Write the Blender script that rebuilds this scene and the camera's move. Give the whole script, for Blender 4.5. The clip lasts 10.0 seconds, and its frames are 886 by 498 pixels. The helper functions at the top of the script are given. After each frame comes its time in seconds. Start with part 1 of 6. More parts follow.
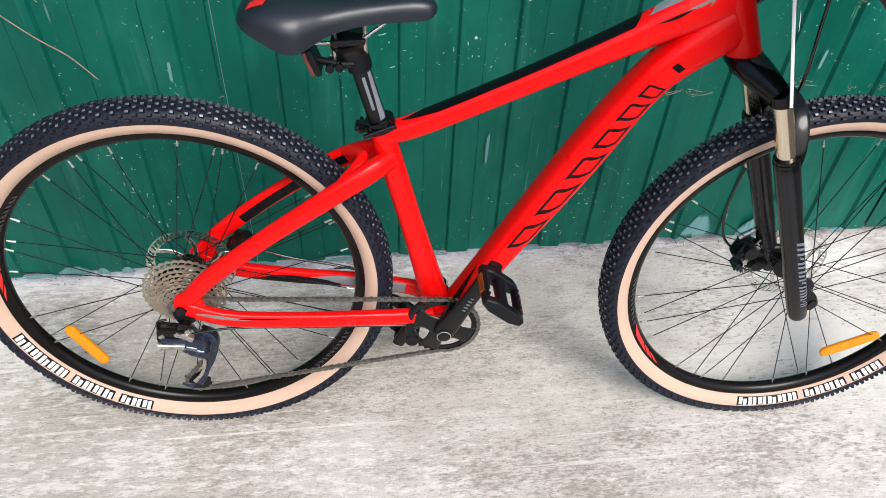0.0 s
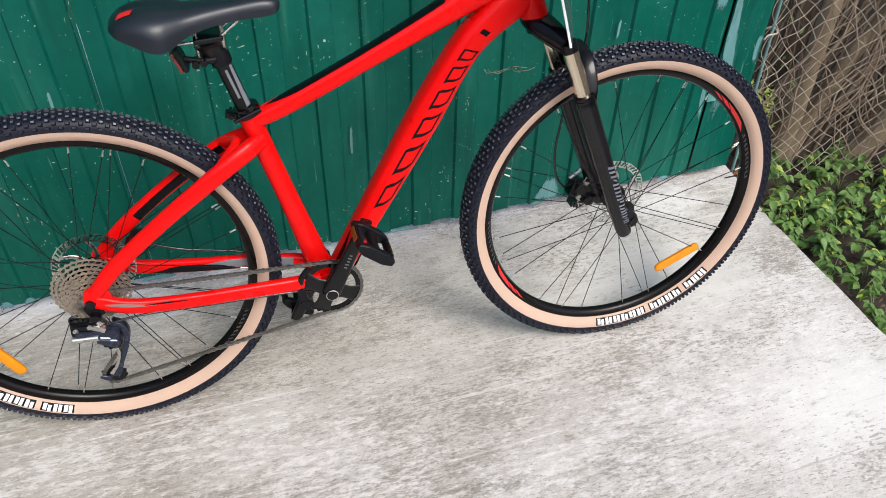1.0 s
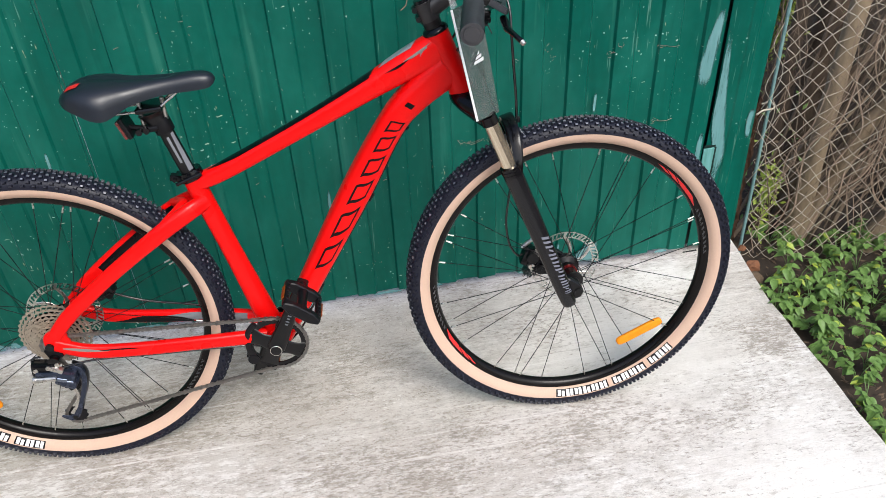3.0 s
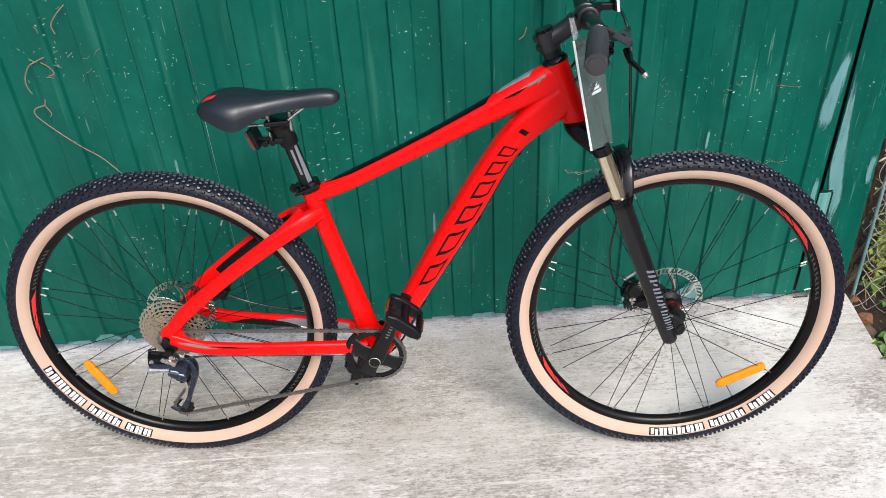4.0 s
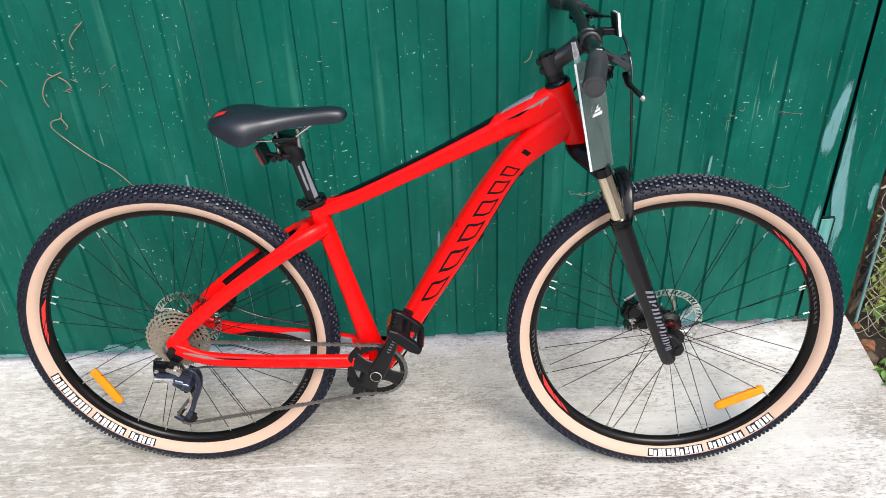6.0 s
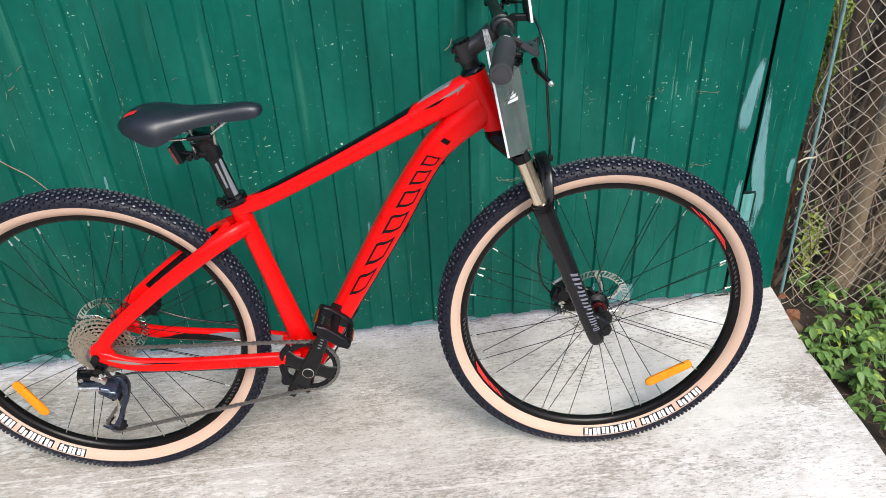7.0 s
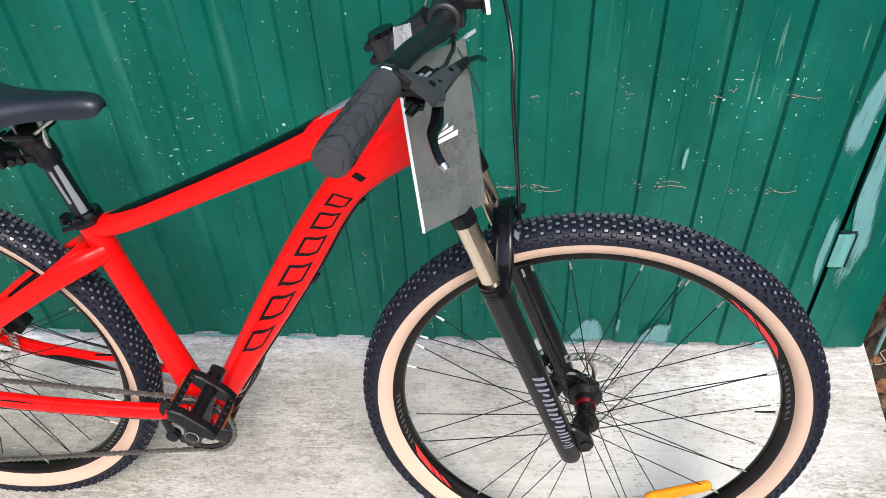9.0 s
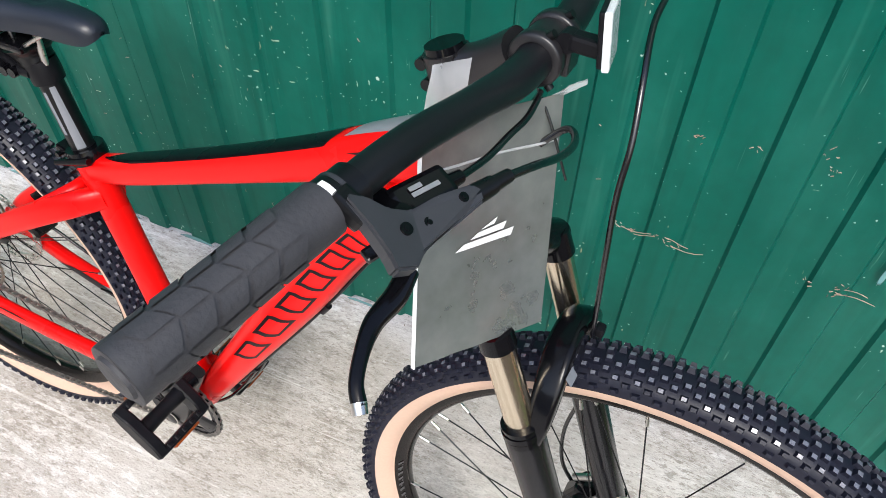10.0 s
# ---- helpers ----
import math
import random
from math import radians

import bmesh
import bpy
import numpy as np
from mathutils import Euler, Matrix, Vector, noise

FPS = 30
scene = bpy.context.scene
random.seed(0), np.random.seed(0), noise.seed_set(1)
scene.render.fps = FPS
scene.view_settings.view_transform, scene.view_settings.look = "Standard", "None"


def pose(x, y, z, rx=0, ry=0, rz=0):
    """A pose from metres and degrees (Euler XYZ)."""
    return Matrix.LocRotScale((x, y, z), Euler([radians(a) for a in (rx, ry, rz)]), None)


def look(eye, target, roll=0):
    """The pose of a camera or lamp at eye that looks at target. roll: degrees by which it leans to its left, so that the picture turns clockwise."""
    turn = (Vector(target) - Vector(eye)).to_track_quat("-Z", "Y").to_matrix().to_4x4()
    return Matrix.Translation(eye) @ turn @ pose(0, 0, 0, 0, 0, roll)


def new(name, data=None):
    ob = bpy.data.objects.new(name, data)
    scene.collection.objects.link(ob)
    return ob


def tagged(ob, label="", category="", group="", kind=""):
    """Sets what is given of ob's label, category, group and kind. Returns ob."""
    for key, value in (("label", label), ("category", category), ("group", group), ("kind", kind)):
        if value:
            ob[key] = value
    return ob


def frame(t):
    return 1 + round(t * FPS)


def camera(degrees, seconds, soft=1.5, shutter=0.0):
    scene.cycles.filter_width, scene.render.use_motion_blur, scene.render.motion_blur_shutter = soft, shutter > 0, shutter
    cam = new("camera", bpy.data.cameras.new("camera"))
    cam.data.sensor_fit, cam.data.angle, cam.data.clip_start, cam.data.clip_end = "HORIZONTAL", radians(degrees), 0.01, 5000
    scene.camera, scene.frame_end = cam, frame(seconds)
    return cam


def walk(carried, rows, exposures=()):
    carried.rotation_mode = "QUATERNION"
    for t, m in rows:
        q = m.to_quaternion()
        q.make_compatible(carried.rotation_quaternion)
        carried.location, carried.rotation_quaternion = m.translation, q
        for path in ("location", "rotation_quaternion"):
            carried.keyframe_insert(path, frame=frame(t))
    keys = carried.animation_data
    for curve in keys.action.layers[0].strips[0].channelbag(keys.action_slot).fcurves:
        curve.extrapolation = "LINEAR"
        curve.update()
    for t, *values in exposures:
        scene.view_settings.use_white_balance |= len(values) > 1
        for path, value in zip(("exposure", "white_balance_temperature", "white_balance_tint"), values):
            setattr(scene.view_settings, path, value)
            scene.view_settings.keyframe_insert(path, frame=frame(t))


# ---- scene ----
cam = camera(59.2, 10.0, soft=0.6)
PATH = [
    (0, (-0.2801, -0.6681, 1.3828), (-0.1125, 0.4147, 0.3584), 2.67),
    (0.5, (-0.2774, -0.8385, 1.3907), (0.0476, 0.2402, 0.4003), 1.73),
    (1, (-0.2822, -0.9487, 1.4047), (0.0789, 0.1487, 0.4480), 0.19),
    (1.5, (-0.1599, -1.0044, 1.4147), (0.1038, 0.1550, 0.5003), -0.49),
    (2, (0.0105, -1.0329, 1.4114), (0.2252, 0.1511, 0.5158), -1.19),
    (3.3, (0.0454, -1.0811, 1.4226), (0.2175, 0.1544, 0.5896), -4.14),
    (3.5, (0.0429, -1.0847, 1.4236), (0.1799, 0.1634, 0.6029), -3.85),
    (4, (0.0107, -1.0956, 1.4262), (0.0343, 0.1750, 0.6293), -3.34),
    (4.5, (-0.0014, -1.1098, 1.4312), (-0.0342, 0.1682, 0.6464), -3.27),
    (5, (0.0049, -1.1126, 1.4375), (-0.0324, 0.1777, 0.6734), -3.25),
    (6.5, (0.0480, -1.1280, 1.4286), (0.1042, 0.1633, 0.6674), -2.56),
    (7, (0.0787, -1.1211, 1.4306), (0.1782, 0.1540, 0.6469), -3.11),
    (7.5, (0.0981, -1.0672, 1.4215), (0.1806, 0.1805, 0.5930), -4.10),
    (8, (0.1291, -0.8977, 1.4157), (0.2460, 0.3129, 0.5378), -2.83),
    (8.5, (0.2255, -0.7368, 1.4129), (0.3520, 0.4436, 0.4961), -1.84),
    (9, (0.3969, -0.5536, 1.3866), (0.2837, 0.5996, 0.4341), -2.88),
    (9.5, (0.4820, -0.3737, 1.3658), (0.2002, 0.6983, 0.3551), -1.21),
    (10, (0.4514, -0.1568, 1.3337), (0.0713, 0.7876, 0.2321), 2.63),
]
LIGHTER = [(0.0, 0.55), (0.5, 0.49), (1.0, 0.36), (2.0, 0.44), (3.5, 0.51), (4.5, 0.59), (5.0, 0.65), (6.5, 0.63), (7.5, 0.56), (8.0, 0.56), (8.5, 0.65), (9.0, 0.77), (9.5, 0.8), (10.0, 0.75)]
walk(cam, [(t, look(eye, target, roll)) for t, eye, target, roll in PATH], [(t, e, 6100, 8) for t, e in LIGHTER])

# ---- daylight: bright, hazy sky over an open yard ----
world = bpy.data.worlds.new("sky")
scene.world = world
world.use_nodes = True
wn = world.node_tree
sky = wn.nodes.new("ShaderNodeTexSky")
sky.sky_type, sky.sun_disc = "NISHITA", False
sky.sun_elevation, sky.sun_rotation = radians(47), radians(163)
sky.air_density, sky.dust_density, sky.ozone_density = 1.0, 4.0, 1.0
wn.links.new(sky.outputs[0], wn.nodes["Background"].inputs[0])
wn.nodes["Background"].inputs[1].default_value = 0.15
sun = new("sun", bpy.data.lights.new("sun", "SUN"))
sun.data.energy, sun.data.angle, sun.data.color = 1.5, radians(26), (1.0, 0.95, 0.88)
sun.matrix_world = look((1.2, -3.3, 3.7), (0.2, 0.0, 0.0))


# ---- materials ----
def surface(name, color, rough=0.5, metal=0.0, dark=None, scale=8.0, fine=120.0, vary=0.5, bump=0.15, coat=0.0, stretch=(1, 1, 1), spec=0.5, rvary=0.12, alpha=1.0, island=0.0):
    """A surface with two scales of variation in colour and gloss, and a fine relief."""
    m = bpy.data.materials.new(name)
    m.use_nodes = True
    n, l = m.node_tree.nodes, m.node_tree.links
    bsdf = n["Principled BSDF"]
    where, place = n.new("ShaderNodeTexCoord"), n.new("ShaderNodeMapping")
    place.inputs["Scale"].default_value = stretch
    l.new(where.outputs["Object"], place.inputs[0])
    big, small, mix, ramp = n.new("ShaderNodeTexNoise"), n.new("ShaderNodeTexNoise"), n.new("ShaderNodeMix"), n.new("ShaderNodeMix")
    big.inputs["Scale"].default_value, big.inputs["Detail"].default_value = scale, 5
    small.inputs["Scale"].default_value, small.inputs["Detail"].default_value = fine, 3
    for t in (big, small):
        l.new(place.outputs[0], t.inputs["Vector"])
    mix.inputs[0].default_value = 0.4
    l.new(big.outputs[0], mix.inputs[2])
    l.new(small.outputs[0], mix.inputs[3])
    ramp.data_type = "RGBA"
    dark = dark or tuple(c * (1 - vary) for c in color)
    lite = tuple(min(1, 2 * c - d) if c > 0 else 0 for c, d in zip(color, dark))
    ramp.inputs[6].default_value, ramp.inputs[7].default_value = (*dark, 1), (*lite, 1)
    l.new(mix.outputs[0], ramp.inputs[0])
    l.new(ramp.outputs[2], bsdf.inputs["Base Color"])
    gloss = n.new("ShaderNodeMapRange")
    gloss.inputs[3].default_value, gloss.inputs[4].default_value = max(0.03, rough - rvary), min(1, rough + rvary)
    l.new(big.outputs[0], gloss.inputs[0])
    l.new(gloss.outputs[0], bsdf.inputs["Roughness"])
    relief = n.new("ShaderNodeBump")
    relief.inputs["Strength"].default_value, relief.inputs["Distance"].default_value = bump, 0.002
    l.new(small.outputs[0], relief.inputs["Height"])
    l.new(relief.outputs[0], bsdf.inputs["Normal"])
    bsdf.inputs["Metallic"].default_value = metal
    bsdf.inputs["Specular IOR Level"].default_value = spec
    bsdf.inputs["Coat Weight"].default_value, bsdf.inputs["Coat Roughness"].default_value = coat, 0.08
    bsdf.inputs["Alpha"].default_value = alpha
    return m


RED = surface("red_paint", (0.72, 0.0018, 0.0016), 0.30, spec=0.18, vary=0.10, scale=5, bump=0.012, coat=0.08)
BLACK_PAINT = surface("black_paint", (0.003, 0.003, 0.004), 0.28, spec=0.18, vary=0.2, bump=0.02)
GREY_PAINT = surface("grey_paint", (0.22, 0.23, 0.25), 0.35, coat=0.3, vary=0.15, bump=0.02)
SATIN = surface("satin_black_alloy", (0.0045, 0.0045, 0.0052), 0.32, vary=0.3, scale=20, bump=0.05, spec=0.32)
BAR_BLACK = surface("sanded_black_alloy", (0.0075, 0.0075, 0.0095), 0.36, vary=0.2, scale=20, bump=0.04, spec=0.34)
FORK_PAINT = surface("black_fork_paint", (0.0065, 0.0065, 0.008), 0.20, vary=0.25, scale=14, bump=0.03, spec=0.42)
HOSE = surface("black_hose", (0.004, 0.004, 0.005), 0.22, vary=0.2, bump=0.02, spec=0.9)
GLOSS = surface("gloss_black", (0.003, 0.003, 0.004), 0.13, vary=0.3, scale=15, bump=0.03, spec=0.30)
PLASTIC = surface("black_plastic", (0.005, 0.005, 0.0065), 0.38, vary=0.3, scale=30, bump=0.12, spec=0.22)
GRIP = surface("grey_black_rubber", (0.038, 0.038, 0.042), 0.55, vary=0.3, scale=25, fine=300, bump=0.2, spec=0.4)
LEATHER = surface("black_saddle_cover", (0.009, 0.012, 0.019), 0.34, vary=0.25, scale=15, fine=420, bump=0.08, spec=0.5)
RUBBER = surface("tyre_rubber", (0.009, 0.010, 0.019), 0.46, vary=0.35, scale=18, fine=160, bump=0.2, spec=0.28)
# Paler rubber for the block tops: sky sheen put into the colour.
KNOB_SHEEN = surface("sheen_rubber", (0.110, 0.116, 0.142), 0.26, vary=0.5, scale=40, fine=200, bump=0.15, spec=0.9)
TAN = surface("tan_sidewall", (0.555, 0.388, 0.295), 0.66, vary=0.14, scale=9, fine=260, bump=0.12, spec=0.3)
WHITE = surface("white_print", (0.80, 0.80, 0.78), 0.5, vary=0.1, bump=0.03)
RIM = surface("black_rim", (0.0045, 0.0036, 0.0034), 0.22, vary=0.3, scale=12, bump=0.03, spec=0.20)
RED_PRINT = surface("red_print", (0.55, 0.015, 0.015), 0.4, vary=0.2, bump=0.02)
DIM_PRINT = surface("dim_print", (0.036, 0.036, 0.038), 0.4, vary=0.2, bump=0.02)
LEVER_GREY = surface("grey_anodised_alloy", (0.032, 0.033, 0.038), 0.36, vary=0.25, scale=30, bump=0.06, spec=0.45)
STEM_GREY = surface("dark_grey_alloy", (0.0120, 0.0115, 0.0130), 0.30, vary=0.25, scale=30, bump=0.06, spec=0.5)
LEG_PRINT = surface("leg_print", (0.15, 0.155, 0.19), 0.5, vary=0.3, scale=40, bump=0.02)
GREY_PRINT = surface("grey_print", (0.17, 0.18, 0.20), 0.45, vary=0.2, bump=0.02)
FLASH = surface("warm_grey_print", (0.20, 0.17, 0.15), 0.4, vary=0.2, bump=0.02)
STEEL = surface("bright_steel", (0.62, 0.60, 0.56), 0.28, metal=1.0, vary=0.2, scale=60, bump=0.04)
STANCHION = surface("polished_stanchion", (0.80, 0.70, 0.54), 0.18, metal=1.0, vary=0.08, scale=20, bump=0.01)
CHAIN_STEEL = surface("chain_steel", (0.25, 0.235, 0.22), 0.42, metal=0.9, vary=0.35, scale=80, bump=0.08)
DULL_STEEL = surface("oiled_steel", (0.36, 0.35, 0.34), 0.42, metal=1.0, vary=0.35, scale=80, bump=0.08)
CASSETTE = surface("cassette_steel", (0.42, 0.36, 0.29), 0.42, metal=0.8, vary=0.3, scale=60, bump=0.05)
SPOKE = surface("black_spoke", (0.004, 0.004, 0.005), 0.3, vary=0.2, bump=0.02, spec=0.3)
BLUE_STEEL = surface("blue_grey_alloy", (0.22, 0.26, 0.35), 0.24, metal=0.9, vary=0.3, scale=40, bump=0.05)
DARK_BLUE = surface("dark_blue_alloy", (0.030, 0.038, 0.062), 0.26, metal=0.5, vary=0.3, scale=40, bump=0.05)
CAGE_STEEL = surface("dark_cage_steel", (0.14, 0.14, 0.145), 0.34, metal=1.0, vary=0.35, scale=60, bump=0.05)
ORANGE = surface("amber_reflector", (0.95, 0.26, 0.002), 0.4, vary=0.35, scale=60, fine=500, bump=0.5, spec=0.3)
AMBER_OLD = surface("dull_amber_reflector", (0.20, 0.045, 0.004), 0.4, vary=0.4, scale=60, fine=500, bump=0.5, spec=0.3)
RED_LENS = surface("red_reflector_plastic", (0.12, 0.022, 0.018), 0.25, coat=0.4, vary=0.3, scale=60, bump=0.3)
CLEAR = surface("clear_reflector_plastic", (0.72, 0.74, 0.75), 0.12, coat=1.0, vary=0.25, scale=90, fine=600, bump=0.5)


class Layers:
    """Colour layers over a material's base, each let through by a noise."""

    def __init__(self, m):
        self.n, self.l = m.node_tree.nodes, m.node_tree.links
        self.bsdf = self.n["Principled BSDF"]
        self.last = self.bsdf.inputs["Base Color"].links[0].from_socket
        self.where = self.n.new("ShaderNodeTexCoord").outputs["Object"]

    def spot(self, stretch, shift, turn=(0, 0, 0), warp=0.0, warp_scale=60.0):
        p = self.n.new("ShaderNodeMapping")
        p.inputs["Scale"].default_value, p.inputs["Location"].default_value = stretch, (shift, -shift, shift)
        p.inputs["Rotation"].default_value = turn
        self.l.new(self.where, p.inputs[0])
        if not warp:
            return p.outputs[0]
        t, k, a = self.n.new("ShaderNodeTexNoise"), self.n.new("ShaderNodeVectorMath"), self.n.new("ShaderNodeVectorMath")
        t.inputs["Scale"].default_value = warp_scale
        self.l.new(self.where, t.inputs["Vector"])
        k.operation = "SCALE"
        k.inputs["Scale"].default_value = warp
        self.l.new(t.outputs["Color"], k.inputs[0])
        self.l.new(p.outputs[0], a.inputs[0])
        self.l.new(k.outputs[0], a.inputs[1])
        return a.outputs[0]

    def noise(self, scale, stretch=(1, 1, 1), detail=3.0, shift=0.0, rough=0.6, turn=(0, 0, 0)):
        t = self.n.new("ShaderNodeTexNoise")
        t.inputs["Scale"].default_value, t.inputs["Detail"].default_value, t.inputs["Roughness"].default_value = scale, detail, rough
        self.l.new(self.spot(stretch, shift, turn), t.inputs["Vector"])
        return t.outputs[0]

    def cells(self, scale, stretch=(1, 1, 1), shift=0.0, turn=(0, 0, 0), warp=0.0):
        t = self.n.new("ShaderNodeTexVoronoi")
        t.inputs["Scale"].default_value = scale
        self.l.new(self.spot(stretch, shift, turn, warp), t.inputs["Vector"])
        return t.outputs["Distance"]

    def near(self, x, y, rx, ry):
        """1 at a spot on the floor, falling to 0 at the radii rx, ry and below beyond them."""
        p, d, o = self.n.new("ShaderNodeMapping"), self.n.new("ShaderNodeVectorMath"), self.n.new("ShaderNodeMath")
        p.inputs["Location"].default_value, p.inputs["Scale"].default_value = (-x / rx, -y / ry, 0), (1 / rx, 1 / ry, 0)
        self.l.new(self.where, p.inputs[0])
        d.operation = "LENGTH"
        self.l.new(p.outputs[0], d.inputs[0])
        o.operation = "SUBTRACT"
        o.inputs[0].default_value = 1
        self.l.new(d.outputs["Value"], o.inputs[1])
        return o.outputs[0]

    def blend(self, a, b, kb):
        """a + kb * (b - 0.5)"""
        m = self.n.new("ShaderNodeMath")
        m.operation = "MULTIPLY_ADD"
        m.inputs[1].default_value = kb
        self.l.new(b, m.inputs[0])
        o = self.n.new("ShaderNodeMath")
        o.operation = "SUBTRACT"
        o.inputs[1].default_value = kb / 2
        self.l.new(a, o.inputs[0])
        self.l.new(o.outputs[0], m.inputs[2])
        return m.outputs[0]

    def over(self, color, socket, lo, hi, amount):
        ramp, mix = self.n.new("ShaderNodeMapRange"), self.n.new("ShaderNodeMix")
        ramp.inputs[1].default_value, ramp.inputs[2].default_value, ramp.inputs[4].default_value = lo, hi, amount
        self.l.new(socket, ramp.inputs[0])
        mix.data_type = "RGBA"
        mix.inputs[7].default_value = (*color, 1)
        self.l.new(ramp.outputs[0], mix.inputs[0])
        self.l.new(self.last, mix.inputs[6])
        self.l.new(mix.outputs[2], self.bsdf.inputs["Base Color"])
        self.last = mix.outputs[2]


def sheet_paint():
    """Green sheet-metal paint: faded patches, thin scrapes down the sheet, irregular pale flecks."""
    m = surface("green_sheet_paint", (0.0035, 0.095, 0.069), 0.36, vary=0.35, scale=2.2, fine=40, bump=0.05, spec=0.20, rvary=0.10)
    y = Layers(m)
    y.over((0.020, 0.165, 0.125), y.noise(7, (1, 1, 0.5), 4, 3.0), 0.48, 0.75, 0.5)
    y.over((0.003, 0.050, 0.037), y.noise(3.5, (1, 1, 0.35), 4, 13.0), 0.52, 0.75, 0.5)
    y.over((0.003, 0.060, 0.042), y.noise(24, (1, 1, 0.06), 4, 17.0), 0.55, 0.72, 0.45)
    y.over((0.060, 0.215, 0.160), y.noise(34, (1, 1, 0.010), 3, 9.0), 0.62, 0.76, 0.32)
    y.over((0.24, 0.42, 0.34), y.blend(y.noise(150, (1, 1, 0.012), 2, 21.0), y.noise(5, (1, 1, 0.5), 3, 2.0), 0.35), 0.72, 0.80, 0.35)
    bunch = y.noise(6, (1, 1, 0.8), 4, 31.0)
    for scale, stretch, turn, shift, k, tone in (
        (30, (1, 0.4, 1), 0, 1.0, 0.025, (0.60, 0.70, 0.62)),
        (34, (1.7, 0.4, 0.55), 25, 5.0, 0.018, (0.50, 0.60, 0.48)),
        (34, (0.5, 0.4, 1.8), -20, 8.0, 0.020, (0.55, 0.60, 0.45)),
        (60, (1, 0.4, 1), 0, 12.0, 0.042, (0.42, 0.56, 0.48)),
        (26, (2.4, 0.4, 0.5), -35, 15.0, 0.012, (0.45, 0.38, 0.24)),
    ):
        c = y.blend(y.cells(scale, stretch, shift, (0, radians(turn), 0), 0.016), bunch, -0.32)
        y.over(tone, c, k + 0.022, k - 0.02, 0.85)
    return m


GREEN = sheet_paint()
TEAL = surface("weathered_teal_paint", (0.115, 0.30, 0.285), 0.55, dark=(0.004, 0.105, 0.070), scale=40, fine=150, stretch=(1, 1, 0.07), bump=0.12)
DARK_STEEL_SLOT = surface("dark_steel_and_slot_shade", (0.003, 0.016, 0.013), 0.6, vary=0.4, scale=12, bump=0.15, spec=0.3)


def concrete():
    """Broomed, stained concrete: pale bloom, grey-brown mottles in patches, thin drag lines along x, pits and grains;
    brighter light on the right and dimmer on the left painted in.
    """
    m = surface("worn_concrete", (0.53, 0.487, 0.44), 0.9, dark=(0.41, 0.368, 0.32), scale=3.0, fine=240, bump=0.8, stretch=(0.7, 1.2, 1), spec=0.2)
    y = Layers(m)
    lie = (0, 0, radians(4))
    bloom = y.noise(1.5, (0.7, 1.2, 1), 5, 7.7, 0.6)
    patch = y.noise(2.6, (0.7, 1.2, 1), 5, 3.3, 0.65)
    y.over((0.68, 0.645, 0.605), y.blend(y.noise(12, (0.5, 1.4, 1), 9, 4.1, 0.75, lie), bloom, 0.8), 0.47, 0.63, 0.75)
    y.over((0.335, 0.295, 0.248), y.blend(y.noise(13, (0.55, 1.3, 1), 12, 61.3, 0.80, lie), patch, 0.34), 0.505, 0.61, 0.45)
    y.over((0.27, 0.235, 0.195), y.blend(y.noise(38, (0.5, 1.35, 1), 11, 11.3, 0.84, lie), patch, 0.36), 0.515, 0.605, 0.72)
    y.over((0.185, 0.160, 0.132), y.blend(y.noise(110, (0.6, 1.25, 1), 7, 21.3, 0.80, lie), patch, 0.30), 0.540, 0.62, 0.70)
    y.over((0.33, 0.29, 0.245), y.noise(60, (0.10, 2.0, 1), 5, 25.1, 0.7, lie), 0.58, 0.70, 0.28)
    y.over((0.77, 0.745, 0.71), y.noise(45, (0.14, 2.0, 1), 8, 15.9, 0.8, lie), 0.56, 0.66, 0.36)
    y.over((0.77, 0.745, 0.71), y.noise(130, (0.6, 1.2, 1), 5, 29.3, 0.7, lie), 0.57, 0.66, 0.65)
    y.over((0.12, 0.10, 0.085), y.blend(y.cells(70, (0.8, 1.1, 1), 19.3, lie, 0.02), patch, -0.30), 0.14, 0.08, 0.45)
    y.over((0.73, 0.70, 0.66), y.blend(y.noise(16, (0.09, 2.4, 1), 7, 51.7, 0.72, lie), bloom, 0.35), 0.54, 0.64, 0.24)
    y.over((0.32, 0.28, 0.235), y.blend(y.noise(22, (0.08, 2.2, 1), 6, 57.1, 0.72, lie), patch, 0.3), 0.57, 0.66, 0.26)
    y.over((0.17, 0.147, 0.122), y.noise(210, (0.7, 1.1, 1), 4, 39.3, 0.7, lie), 0.60, 0.70, 0.6)
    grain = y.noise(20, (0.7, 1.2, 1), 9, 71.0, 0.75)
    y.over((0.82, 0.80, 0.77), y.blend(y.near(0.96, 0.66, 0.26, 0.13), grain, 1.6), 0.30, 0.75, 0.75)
    # Two wide pools of brighter daylight, painted over the right part of the slab.
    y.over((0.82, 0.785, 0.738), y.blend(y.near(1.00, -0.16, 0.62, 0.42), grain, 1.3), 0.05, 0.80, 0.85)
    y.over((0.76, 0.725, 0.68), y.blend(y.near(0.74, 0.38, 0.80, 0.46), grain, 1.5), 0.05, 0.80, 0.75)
    # Brown staining on the left, deepened to paint the dimmer light there.
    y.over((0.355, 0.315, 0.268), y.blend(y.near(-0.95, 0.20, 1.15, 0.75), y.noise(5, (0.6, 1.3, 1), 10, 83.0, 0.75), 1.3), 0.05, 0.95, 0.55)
    specks = y.noise(3.4, (0.8, 1.1, 1), 5, 97.0)
    y.over((0.33, 0.285, 0.238), y.blend(y.noise(30, (0.6, 1.3, 1), 12, 91.0, 0.82, lie), specks, 0.36), 0.545, 0.60, 0.46)
